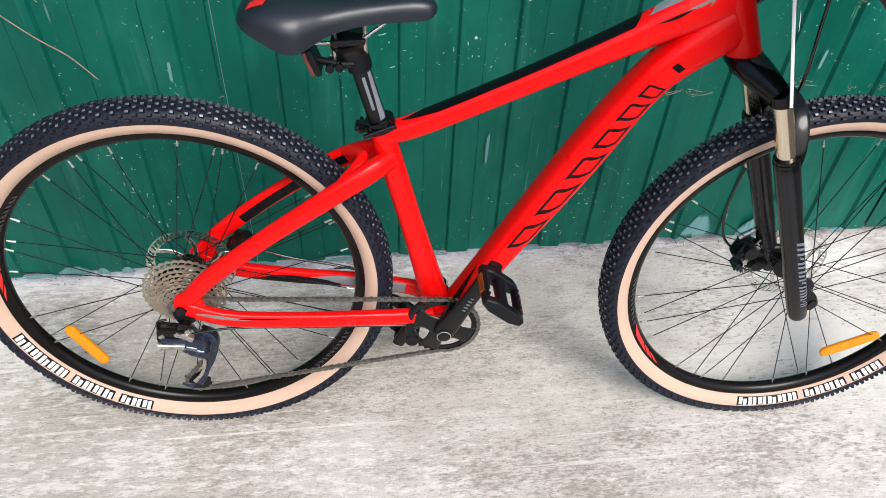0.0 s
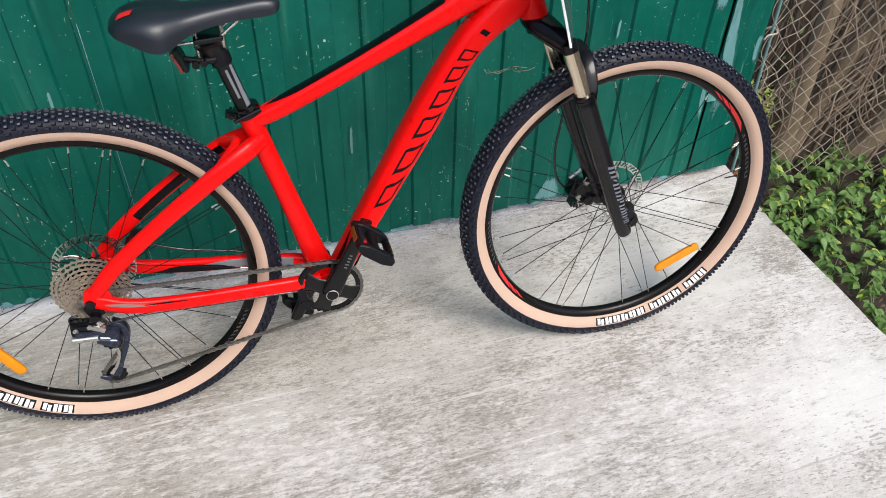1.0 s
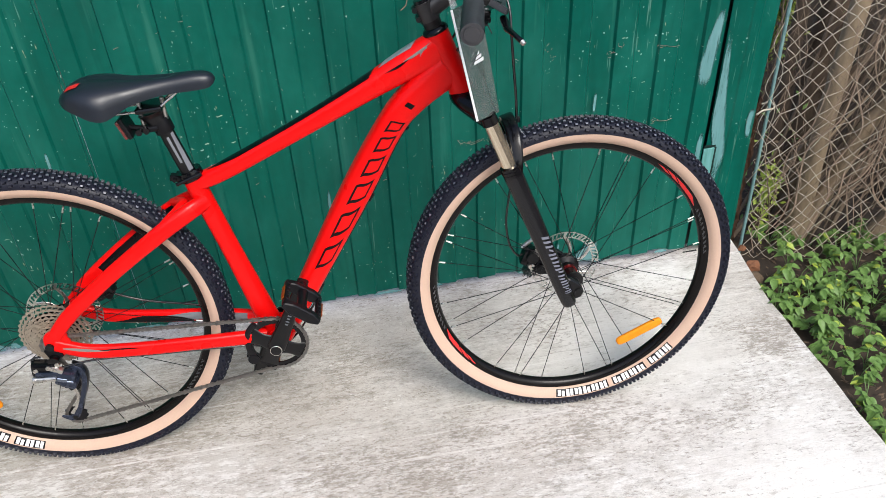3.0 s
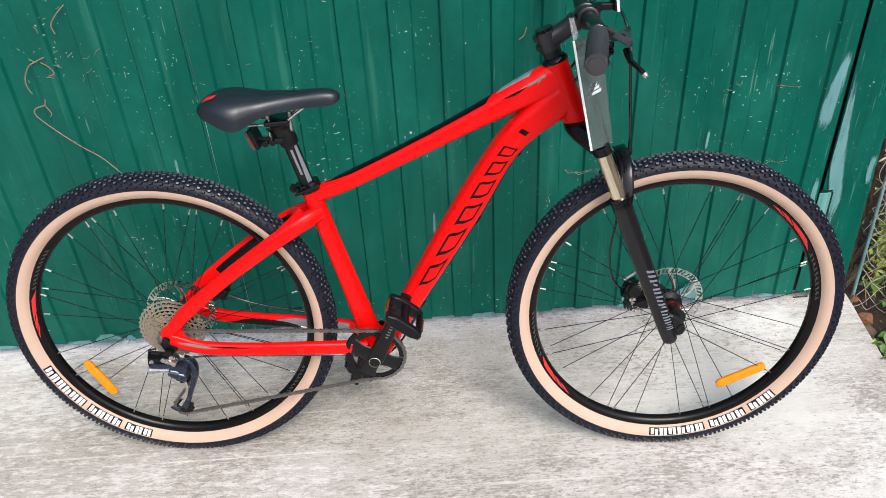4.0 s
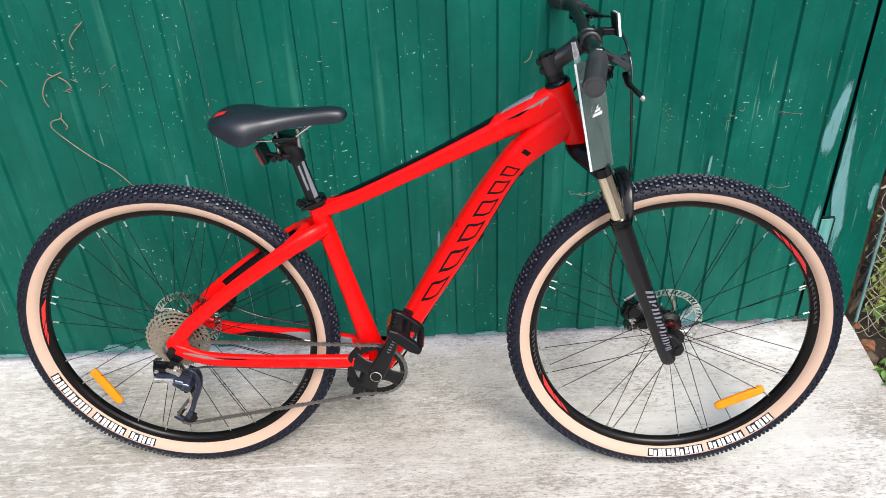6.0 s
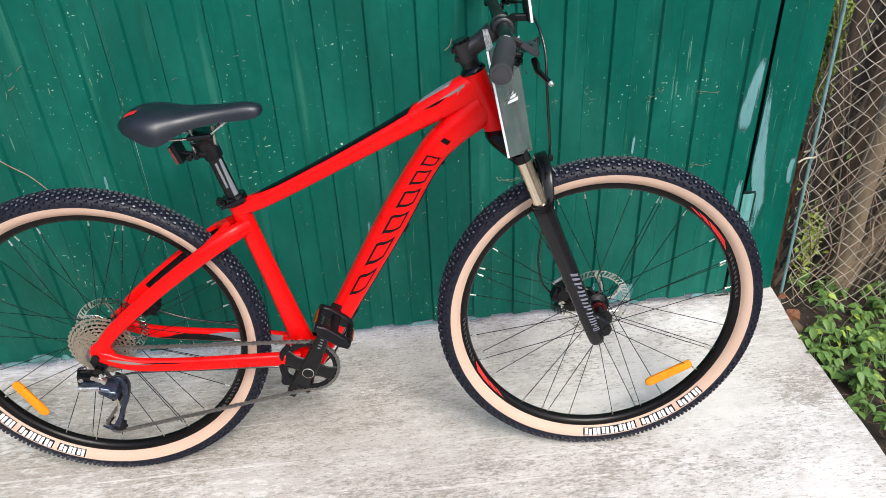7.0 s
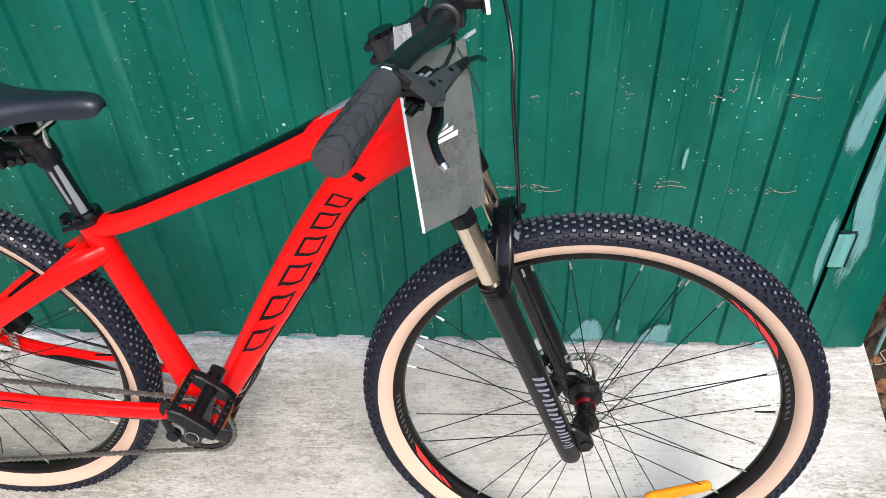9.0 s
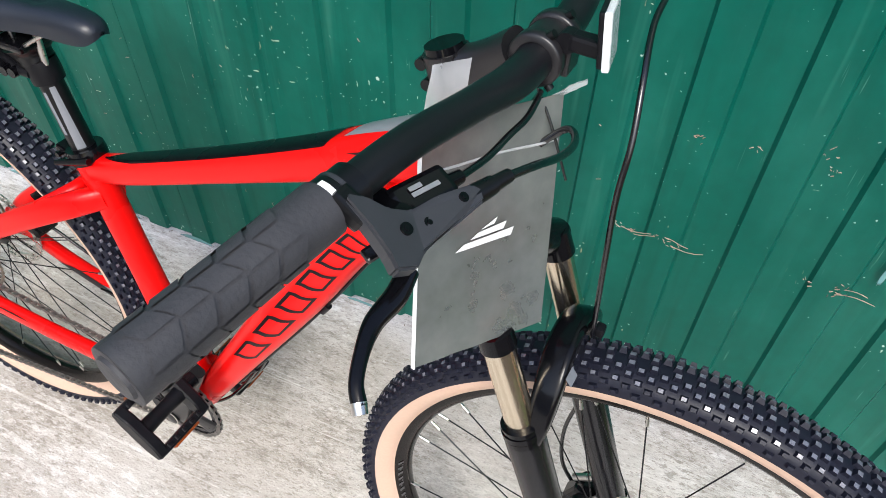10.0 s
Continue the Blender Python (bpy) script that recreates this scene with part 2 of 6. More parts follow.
    y.over((0.25, 0.212, 0.175), y.blend(y.noise(95, (0.5, 1.4, 1), 8, 93.0, 0.75, lie), specks, 0.5), 0.56, 0.60, 0.65)
    y.over((0.78, 0.75, 0.71), y.noise(34, (0.045, 2.6, 1), 4, 111.0, 0.6, (0, 0, radians(9))), 0.61, 0.66, 0.45)
    y.over((0.30, 0.26, 0.215), y.noise(42, (0.05, 2.4, 1), 5, 117.0, 0.65, (0, 0, radians(9))), 0.62, 0.67, 0.35)
    y.over((0.86, 0.84, 0.81), y.blend(y.noise(40, (0.5, 1.4, 1), 10, 99.0, 0.8, lie), bloom, 0.5), 0.55, 0.61, 0.45)
    return m


CONCRETE = concrete()
SOIL = surface("dark_soil", (0.052, 0.038, 0.026), 0.95, dark=(0.014, 0.010, 0.007), scale=14, fine=70, bump=0.8)
BARK = surface("brown_bark", (0.23, 0.175, 0.112), 0.9, dark=(0.075, 0.055, 0.035), scale=14, fine=90, stretch=(1, 1, 0.25), bump=0.8)
DARK_BARK = surface("dark_bark", (0.085, 0.060, 0.040), 0.92, dark=(0.018, 0.013, 0.010), scale=14, fine=90, stretch=(1, 1, 0.25), bump=0.8)
VINE = surface("dead_vine", (0.15, 0.112, 0.078), 0.9, dark=(0.035, 0.025, 0.018), scale=9, fine=160, bump=0.5)
TWIG = surface("dry_twig", (0.24, 0.175, 0.125), 0.85, dark=(0.07, 0.048, 0.032), scale=30, fine=200, bump=0.4)
WIRE = surface("weathered_wire", (0.44, 0.39, 0.31), 0.55, metal=0.1, dark=(0.20, 0.15, 0.10), scale=18, bump=0.2)
PIPE = surface("faded_green_pipe", (0.14, 0.25, 0.245), 0.55, dark=(0.05, 0.12, 0.115), scale=16, bump=0.2)
LEAF = surface("fresh_leaf", (0.128, 0.222, 0.054), 0.45, dark=(0.050, 0.108, 0.026), scale=18, fine=140, bump=0.2, spec=0.3)
LEAF_PALE = surface("yellow_green_leaf", (0.30, 0.38, 0.05), 0.5, dark=(0.14, 0.22, 0.03), scale=30, fine=140, bump=0.2)
STALK = surface("green_stalk", (0.12, 0.20, 0.06), 0.6, vary=0.3, bump=0.1)
LITTER = surface("dry_leaf", (0.13, 0.090, 0.055), 0.85, dark=(0.045, 0.030, 0.018), scale=25, bump=0.3)
FILM = surface("smoky_film", (0.150, 0.161, 0.154), 0.16, vary=0.6, scale=18, fine=60, bump=0.3, coat=0.8, alpha=0.80)
CLEAR_FILM = surface("clear_film", (0.75, 0.76, 0.78), 0.12, vary=0.1, scale=14, bump=0.12, coat=0.4, alpha=0.34)


# ---- mesh helpers ----
def solid(verts, faces, smooth=True, mats=None):
    me = bpy.data.meshes.new("m")
    me.from_pydata([tuple(map(float, v)) for v in verts], [], faces)
    if smooth:
        me.shade_smooth()
        me.set_sharp_from_angle(angle=0.85)
    if mats is not None:
        me.polygons.foreach_set("material_index", mats)
    me.update()
    return me


def part(name, me, material, parent=None, label="", at=None):
    """One mesh object, a part of parent or a thing of its own."""
    if isinstance(me, bmesh.types.BMesh):
        bm, me = me, bpy.data.meshes.new(name)
        bm.to_mesh(me)
        bm.free()
    me.name = name
    for one in material if isinstance(material, (list, tuple)) else (material,):
        if len(me.materials) < (len(material) if isinstance(material, (list, tuple)) else 1):
            me.materials.append(one)
    ob = new(name, me)
    if at is not None:
        ob.matrix_world = at
    if parent is not None:
        ob.parent = parent
    if label:
        tagged(ob, label)
    return ob


def curve(keys, per=8):
    """A smooth line of values through the keys (Catmull-Rom)."""
    k = np.array(keys, float)
    k = np.vstack([2 * k[0] - k[1], k, 2 * k[-1] - k[-2]])
    out = []
    for i in range(1, len(k) - 2):
        a, b, c, d = k[i - 1 : i + 3]
        for s in np.linspace(0, 1, per, endpoint=False):
            out.append(0.5 * (2 * b + (c - a) * s + (2 * a - 5 * b + 4 * c - d) * s**2 + (3 * b - a - 3 * c + d) * s**3))
    return np.array(out + [k[-2]])


class Tube:
    """A tube along keys (x, y, z, half width across, half height), its section a superellipse."""

    def __init__(self, keys, per=8, power=2.5, across=(0, 1, 0)):
        self.k, self.e = curve(keys, per), 2 / power
        t = np.gradient(self.k[:, :3], axis=0)
        self.t = t / np.linalg.norm(t, axis=1)[:, None]
        lat = np.array(across, float) - (self.t @ np.array(across, float))[:, None] * self.t
        self.l = lat / np.linalg.norm(lat, axis=1)[:, None]
        self.n = np.cross(self.t, self.l)

    def point(self, s, angle, lift=0.0):
        """The place at the fraction s of the way and an angle round it (0: far side, 90: above, 180: near side)."""
        f = s * (len(self.k) - 1)
        i = min(int(f), len(self.k) - 2)
        w = f - i
        mid = [a[i] * (1 - w) + a[i + 1] * w for a in (self.k, self.l, self.n)]
        c, sn = math.cos(radians(angle)), math.sin(radians(angle))
        u = math.copysign(abs(c) ** self.e, c) * (mid[0][3] + lift)
        v = math.copysign(abs(sn) ** self.e, sn) * (mid[0][4] + lift)
        return mid[0][:3] + u * mid[1] + v * mid[2]

    def mesh(self, sides=24, caps=True):
        m = len(self.k)
        verts = [self.point(i / (m - 1), 360 * j / sides) for i in range(m) for j in range(sides)]
        faces = [(i * sides + j, i * sides + (j + 1) % sides, (i + 1) * sides + (j + 1) % sides, (i + 1) * sides + j) for i in range(m - 1) for j in range(sides)]
        if caps:
            faces += [tuple(range(sides))[::-1], tuple((m - 1) * sides + j for j in range(sides))]
        return solid(verts, faces)

    def patch(self, s0, s1, a0, a1, lift=0.0006, nu=12, nv=8, shear=0.0):
        """A printed patch on the tube; a0 and a1 may be functions of the fraction along the patch."""
        verts, faces = [], []
        for i in range(nu + 1):
            for j in range(nv + 1):
                u, v = i / nu, j / nv
                lo, hi = (a(u) if callable(a) else a for a in (a0, a1))
                verts.append(self.point(min(1, max(0, s0 + (s1 - s0) * u + shear * (v - 0.5))), lo + (hi - lo) * v, lift))
        w = nv + 1
        for i in range(nu):
            for j in range(nv):
                faces.append((i * w + j, (i + 1) * w + j, (i + 1) * w + j + 1, i * w + j + 1))
        return solid(verts, faces)


def cable(points, r=0.0025, per=6, sides=8):
    k = [(*p, r, r) for p in points]
    t = Tube(k, per, 2.0, (0.31, 0.87, 0.38))
    return t.mesh(sides)


def lathe(profile, n=64, closed=False):
    """Turns a profile of (radius, y) round the y axis."""
    m = len(profile)
    verts = [(r * math.cos(2 * math.pi * i / n), y, r * math.sin(2 * math.pi * i / n)) for i in range(n) for r, y in profile]
    faces = []
    for i in range(n):
        for j in range(m if closed else m - 1):
            a, b = i * m + j, i * m + (j + 1) % m
            c, d = ((i + 1) % n) * m + (j + 1) % m, ((i + 1) % n) * m + j
            faces.append((a, b, c, d))
    return solid(verts, faces)


def rod(p0, p1, r0, r1=None, sides=16, power=2.0):
    r1 = r0 if r1 is None else r1
    d = np.subtract(p1, p0)
    side = (0, 1, 0) if abs(d[1]) < 0.8 * np.linalg.norm(d) else (1, 0, 0)
    mid = tuple((np.array(p0) + p1) / 2)
    return Tube([(*p0, r0, r0), (*mid, (r0 + r1) / 2, (r0 + r1) / 2), (*p1, r1, r1)], 2, power, side).mesh(sides)


def rbox(size, bevel=0.003, m=None, segments=2):
    bm = bmesh.new()
    bmesh.ops.create_cube(bm, size=1)
    bmesh.ops.scale(bm, vec=size, verts=bm.verts)
    bmesh.ops.bevel(bm, geom=bm.edges[:], offset=bevel, segments=segments, affect="EDGES", profile=0.6)
    if m is not None:
        bmesh.ops.transform(bm, matrix=m, verts=bm.verts)
    return bm


def flat(outline, y0, y1, bevel=0.0):
    """A plate in the x-z plane between y0 and y1."""
    bm = bmesh.new()
    f = bm.faces.new([bm.verts.new((x, y0, z)) for x, z in outline])
    e = bmesh.ops.extrude_face_region(bm, geom=[f])
    bmesh.ops.translate(bm, vec=(0, y1 - y0, 0), verts=[v for v in e["geom"] if isinstance(v, bmesh.types.BMVert)])
    bmesh.ops.recalc_face_normals(bm, faces=bm.faces[:])
    if bevel:
        bmesh.ops.bevel(bm, geom=bm.edges[:], offset=bevel, segments=1, affect="EDGES")
    return bm


def join(*pieces):
    """Several meshes as one."""
    bm = bmesh.new()
    for p in pieces:
        if isinstance(p, bmesh.types.BMesh):
            me = bpy.data.meshes.new("t")
            p.to_mesh(me)
            p.free()
            p = me
        bm.from_mesh(p)
    return bm


# ---- the place: slab, soil, sheet-metal gate, fence ----
def ground_sheet():
    n = 60
    xs = np.concatenate([[-400, -60, -12], np.linspace(-4, 5, n), [14, 60, 400]])
    ys = np.concatenate([[-400, -60, -12], np.linspace(-4, 4, n), [14, 60, 400]])
    verts = []
    for x in xs:
        for y in ys:
            z = -0.075 + 0.02 * noise.noise((x * 3, y * 3, 0)) + 0.012 * noise.noise((x * 11, y * 11, 4))
            verts.append((x, y, z))
    m = len(ys)
    return solid(verts, [(i * m + j, (i + 1) * m + j, (i + 1) * m + j + 1, i * m + j + 1) for i in range(len(xs) - 1) for j in range(m - 1)])


tagged(part("ground", ground_sheet(), SOIL), "dark bare soil beside the concrete slab", "ground", kind="structure")


def slab():
    edge = [(1.194 + 0.04 * y + max(0.0, y - 0.5) * 0.10 + 0.006 * noise.noise((0, y * 9, 2)), y) for y in np.linspace(-8, 0.86, 120)] + [(1.236, 1.2), (1.232, 2.6)]
    outline = [(-6, -8), *edge, (-6, 2.6)]
    bm = bmesh.new()
    f = bm.faces.new([bm.verts.new((x, y, 0)) for x, y in outline])
    e = bmesh.ops.extrude_face_region(bm, geom=[f])
    bmesh.ops.translate(bm, vec=(0, 0, -0.12), verts=[v for v in e["geom"] if isinstance(v, bmesh.types.BMVert)])
    bmesh.ops.recalc_face_normals(bm, faces=bm.faces[:])
    return bm


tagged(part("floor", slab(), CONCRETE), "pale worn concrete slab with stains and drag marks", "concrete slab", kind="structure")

LEAN = 0.05
wall = tagged(new("wall_north"), "dark green corrugated sheet-metal gate with scratches and flecks", "metal gate", kind="structure")


def wall_y(z):
    return 0.757 - LEAN * z


def corrugated(x0, x1, z0, z1):
    """Trapezoid-profiled sheet, pitch 119 mm, ridges towards the yard; ragged at the foot."""
    xs = []
    k = math.floor((x0 - 0.543) / 0.119) - 1
    while 0.543 + 0.119 * k < x1 + 0.2:
        a = 0.543 + 0.119 * k
        xs += [(a - 0.0025, 0.0), (a + 0.0025, -0.0085), (a + 0.027, -0.009), (a + 0.0515, -0.0085), (a + 0.0565, 0.0), (a + 0.085, 0.0008)]
        k += 1
    xs = [p for p in xs if x0 < p[0] < x1]
    xs = [(x0, xs[0][1]), *xs, (x1, xs[-1][1])]
    zs = [0, 0.01, 0.03, 0.08, *np.linspace(0.2, 1, 14)]
    verts, m = [], len(xs)
    for back in (0, 1):
        for f in zs:
            for x, d in xs:
                z = z0 + (z1 - z0) * f
                if f == 0:
                    z += 0.006 * noise.noise((x * 14, 0, 7)) + 0.003 * noise.noise((x * 60, 0, 3))
                wave = 0.0012 * noise.noise((x * 2.5, z * 2.0, 5))
                verts.append((x, wall_y(z) + d + wave + 0.0012 * back, z))
    h = len(zs)
    faces = []
    for b in (0, 1):
        o = b * h * m
        for i in range(h - 1):
            for j in range(m - 1):
                q = (o + i * m + j, o + i * m + j + 1, o + (i + 1) * m + j + 1, o + (i + 1) * m + j)
                faces.append(q if b == 0 else q[::-1])
    o = h * m
    for j in range(m - 1):
        faces.append((j + 1, j, o + j, o + j + 1))
        a = (h - 1) * m
        faces.append((a + j, a + j + 1, o + a + j + 1, o + a + j))
    for i in range(h - 1):
        faces.append((i * m, (i + 1) * m, o + (i + 1) * m, o + i * m))
        a = m - 1
        faces.append(((i + 1) * m + a, i * m + a, o + i * m + a, o + (i + 1) * m + a))
    return solid(verts, faces, smooth=False)


TOP = 2.05
for x0, x1 in ((-4.2, -2.9), (-2.8985, -1.7095), (-1.708, -0.519), (-0.5175, 1.0720)):
    part("metal_sheet", corrugated(x0, x1, 0.032, TOP), GREEN, wall)


def post_sheet():
    """The narrow fixed sheet beside the gate leaf, with one shallow fold."""
    xs = [(1.0845, 0.0), (1.140, -0.001), (1.145, -0.004), (1.168, -0.004), (1.173, -0.001), (1.205, 0.0), (1.214, 0.002), (1.216, 0.020)]
    verts = [(x + (0.030 if x > 1.2 else 0) * max(0, 0.5 - z), wall_y(z) + d - 0.004 + 0.0015 * b, z) for b in (0, 1) for z in (0.030, 0.5, TOP) for x, d in xs]
    m = len(xs)
    faces = []
    for b in (0, 1):
        for i in range(2):
            for j in range(m - 1):
                o = b * 3 * m
                q = (o + i * m + j, o + i * m + j + 1, o + (i + 1) * m + j + 1, o + (i + 1) * m + j)
                faces.append(q if b == 0 else q[::-1])
    return solid(verts, faces, smooth=False)


part("post_sheet", post_sheet(), GREEN, wall, "narrow green steel sheet beside the gate leaf")
part("gate_post", rbox((0.10, 0.05, 2.0), 0.004, pose(1.10, 0.757 - LEAN * 1.0 + 0.045, 1.02, math.degrees(math.atan(LEAN)), 0, 0)), DARK_STEEL_SLOT, wall, "dark steel post behind the gap")
part("hinge_plate", rbox((0.032, 0.004, 0.088), 0.001, pose(1.090, wall_y(0.335) - 0.012, 0.335, 2.9, 0, 0)), TEAL, wall, "pale teal hinge plate")
# Thin dark boxes laid on the sheet paint the shade of two slots.
part("hinge_gap_shade", rbox((0.007, 0.003, 0.092), 0.0005, pose(1.1105, wall_y(0.335) - 0.0075, 0.333, 2.9, 0, 0)), DARK_STEEL_SLOT, wall, "dark strip standing for the shaded slot beside the hinge plate")
part("hinge_gap_shade", rbox((0.034, 0.003, 0.006), 0.0005, pose(1.094, wall_y(0.382) - 0.0075, 0.383, 2.9, 0, 0)), DARK_STEEL_SLOT, wall, "dark strip standing for the shaded slot beside the hinge plate")


def smear(x0, x1, z0, z1, seed, lift, ragged):
    """A brushed smear of paint with torn edges, a thin skin on the sheet."""
    rng = random.Random(seed)
    n, verts, faces = 26, [], []
    for i in range(n + 1):
        x = x0 + (x1 - x0) * i / n
        lo = z0 + (z1 - z0) * ragged * rng.random()
        hi = z1 - (z1 - z0) * ragged * rng.random()
        for f in (0, 0.25, 0.5, 0.75, 1):
            z = lo + (hi - lo) * f
            verts.append((x, wall_y(z) - lift, z))
    for i in range(n):
        for j in range(4):
            faces.append((i * 5 + j, (i + 1) * 5 + j, (i + 1) * 5 + j + 1, i * 5 + j + 1))
    return solid(verts, faces, smooth=False)


def daub(rows, lift, fray=1.0):
    """A brushed daub of paint on the sheet between left and right edges, rows of (z, x0, x1); it thins out towards its rim."""
    k, cols = curve([(z, x0, x1) for z, x0, x1 in rows], 10), 12
    verts, faces, cover = [], [], []
    for i, (z, x0, x1) in enumerate(k):
        f = i / (len(k) - 1)
        for j in range(cols + 1):
            u = j / cols
            verts.append((x0 + (x1 - x0) * u, wall_y(z) - lift, z))
            cover.append(min(1.0, 4.0 * min(f, 1 - f) * fray) * min(1.0, 3.2 * min(u + 0.22 * (fray < 1), 1 - u)))
    w = cols + 1
    for i in range(len(k) - 1):
        for j in range(cols):
            faces.append((i * w + j, i * w + j + 1, (i + 1) * w + j + 1, (i + 1) * w + j))
    me = solid(verts, faces, smooth=False)
    me.attributes.new("cover", "FLOAT", "POINT").data.foreach_set("value", cover)
    return me


def brush_paint():
    """Thin pale teal paint laid on with a dry brush: streaks along the stroke, bare metal paint between them."""
    m = surface("brushed_teal_paint", (0.120, 0.270, 0.275), 0.5, dark=(0.050, 0.175, 0.165), scale=30, fine=150, stretch=(1, 1, 0.08), bump=0.1)
    y = Layers(m)
    streak = y.noise(230, (1, 1, 0.035), 4, 3.0, 0.7, (0, radians(-6), 0))
    how, add, ramp = y.n.new("ShaderNodeAttribute"), y.n.new("ShaderNodeMath"), y.n.new("ShaderNodeMapRange")
    how.attribute_name = "cover"
    add.operation = "ADD"
    y.l.new(how.outputs["Fac"], add.inputs[0])
    y.l.new(y.blend(streak, y.noise(40, (1, 1, 0.3), 4, 9.0), 0.6), add.inputs[1])
    ramp.inputs[1].default_value, ramp.inputs[2].default_value = 0.98, 1.42
    y.l.new(add.outputs[0], ramp.inputs[0])
    y.l.new(ramp.outputs[0], y.bsdf.inputs["Alpha"])
    return m


BRUSHED = brush_paint()
part("paint_smear", daub([(0.80, 1.052, 1.068), (0.76, 1.038, 1.071), (0.70, 1.020, 1.071), (0.64, 1.008, 1.071), (0.59, 1.012, 1.064), (0.545, 1.030, 1.056)], 0.0106), BRUSHED, wall, "brushed pale teal paint smear")
part("paint_smear", daub([(0.775, 1.086, 1.092), (0.72, 1.086, 1.102), (0.66, 1.086, 1.105), (0.55, 1.086, 1.118), (0.46, 1.086, 1.132), (0.38, 1.098, 1.146), (0.31, 1.100, 1.144), (0.22, 1.090, 1.130), (0.15, 1.088, 1.110)], 0.0082, 0.8), BRUSHED, wall, "brushed pale teal paint smear")
part("paint_smear", daub([(0.45, 1.054, 1.071), (0.40, 1.046, 1.071), (0.32, 1.044, 1.071), (0.26, 1.050, 1.071), (0.20, 1.058, 1.071)], 0.0106), BRUSHED, wall, "brushed pale teal paint smear")
part("paint_smear", daub([(0.50, 1.190, 1.213), (0.44, 1.186, 1.213), (0.38, 1.194, 1.213)], 0.0070), BRUSHED, wall, "brushed pale teal paint smear")

# ---- the bicycle, leaning with its bar against the gate ----
bike = tagged(new("mountain_bike"), "red hardtail mountain bike with tan-wall tyres, leaning on a green gate", "bicycle")
bike.matrix_world = pose(-0.5797, 0.3316, 0.0, -3.707, 0, -4.274)
R = 0.365
FORK = -0.008
BB = (0.455, 0.299)


def b(name, me, material, label="", parent=None):
    return part(name, me, material, parent or bike, label)


# frame tubes
down = Tube([(0.466, 0, 0.291, 0.027, 0.0215), (0.5085, 0, 0.363, 0.028, 0.0230), (0.5545, 0, 0.441, 0.029, 0.0252), (0.664, 0, 0.626, 0.031, 0.031), (0.7425, 0, 0.755, 0.0305, 0.0275), (0.793, 0, 0.812, 0.0285, 0.0300), (0.866, 0, 0.866, 0.024, 0.0350)], 10, 3.0)
down_tube = b("down_tube", down.mesh(28), RED)
top = Tube([(0.356, 0, 0.677, 0.0175, 0.0165), (0.42, 0, 0.701, 0.0185, 0.0178), (0.568, 0, 0.7695, 0.0195, 0.0185), (0.70, 0, 0.834, 0.0215, 0.0222), (0.79, 0, 0.879, 0.0225, 0.0290), (0.856, 0, 0.908, 0.022, 0.034)], 10, 2.8)
top_tube = b("top_tube", top.mesh(28), RED)
seat_tube_t = Tube([(0.449, 0, 0.300, 0.022, 0.026), (0.437, 0, 0.345, 0.021, 0.025), (0.396, 0, 0.505, 0.0185, 0.020), (0.358, 0, 0.650, 0.0185, 0.0195), (0.346, 0, 0.697, 0.0185, 0.0195)], 8, 2.2)
b("seat_tube", seat_tube_t.mesh(24), RED)
head_t = Tube([(0.8905, 0, 0.820, 0.0265, 0.0255), (0.884, 0, 0.838, 0.0250, 0.0245), (0.866, 0, 0.885, 0.0240, 0.0235), (0.851, 0, 0.925, 0.0240, 0.0235), (0.846, 0, 0.938, 0.0245, 0.0240)], 6, 2.1)
b("head_tube", head_t.mesh(28), RED)
b("bottom_bracket_shell", join(rod((BB[0], -0.036, BB[1]), (BB[0], 0.036, BB[1]), 0.0245, sides=24)), RED)
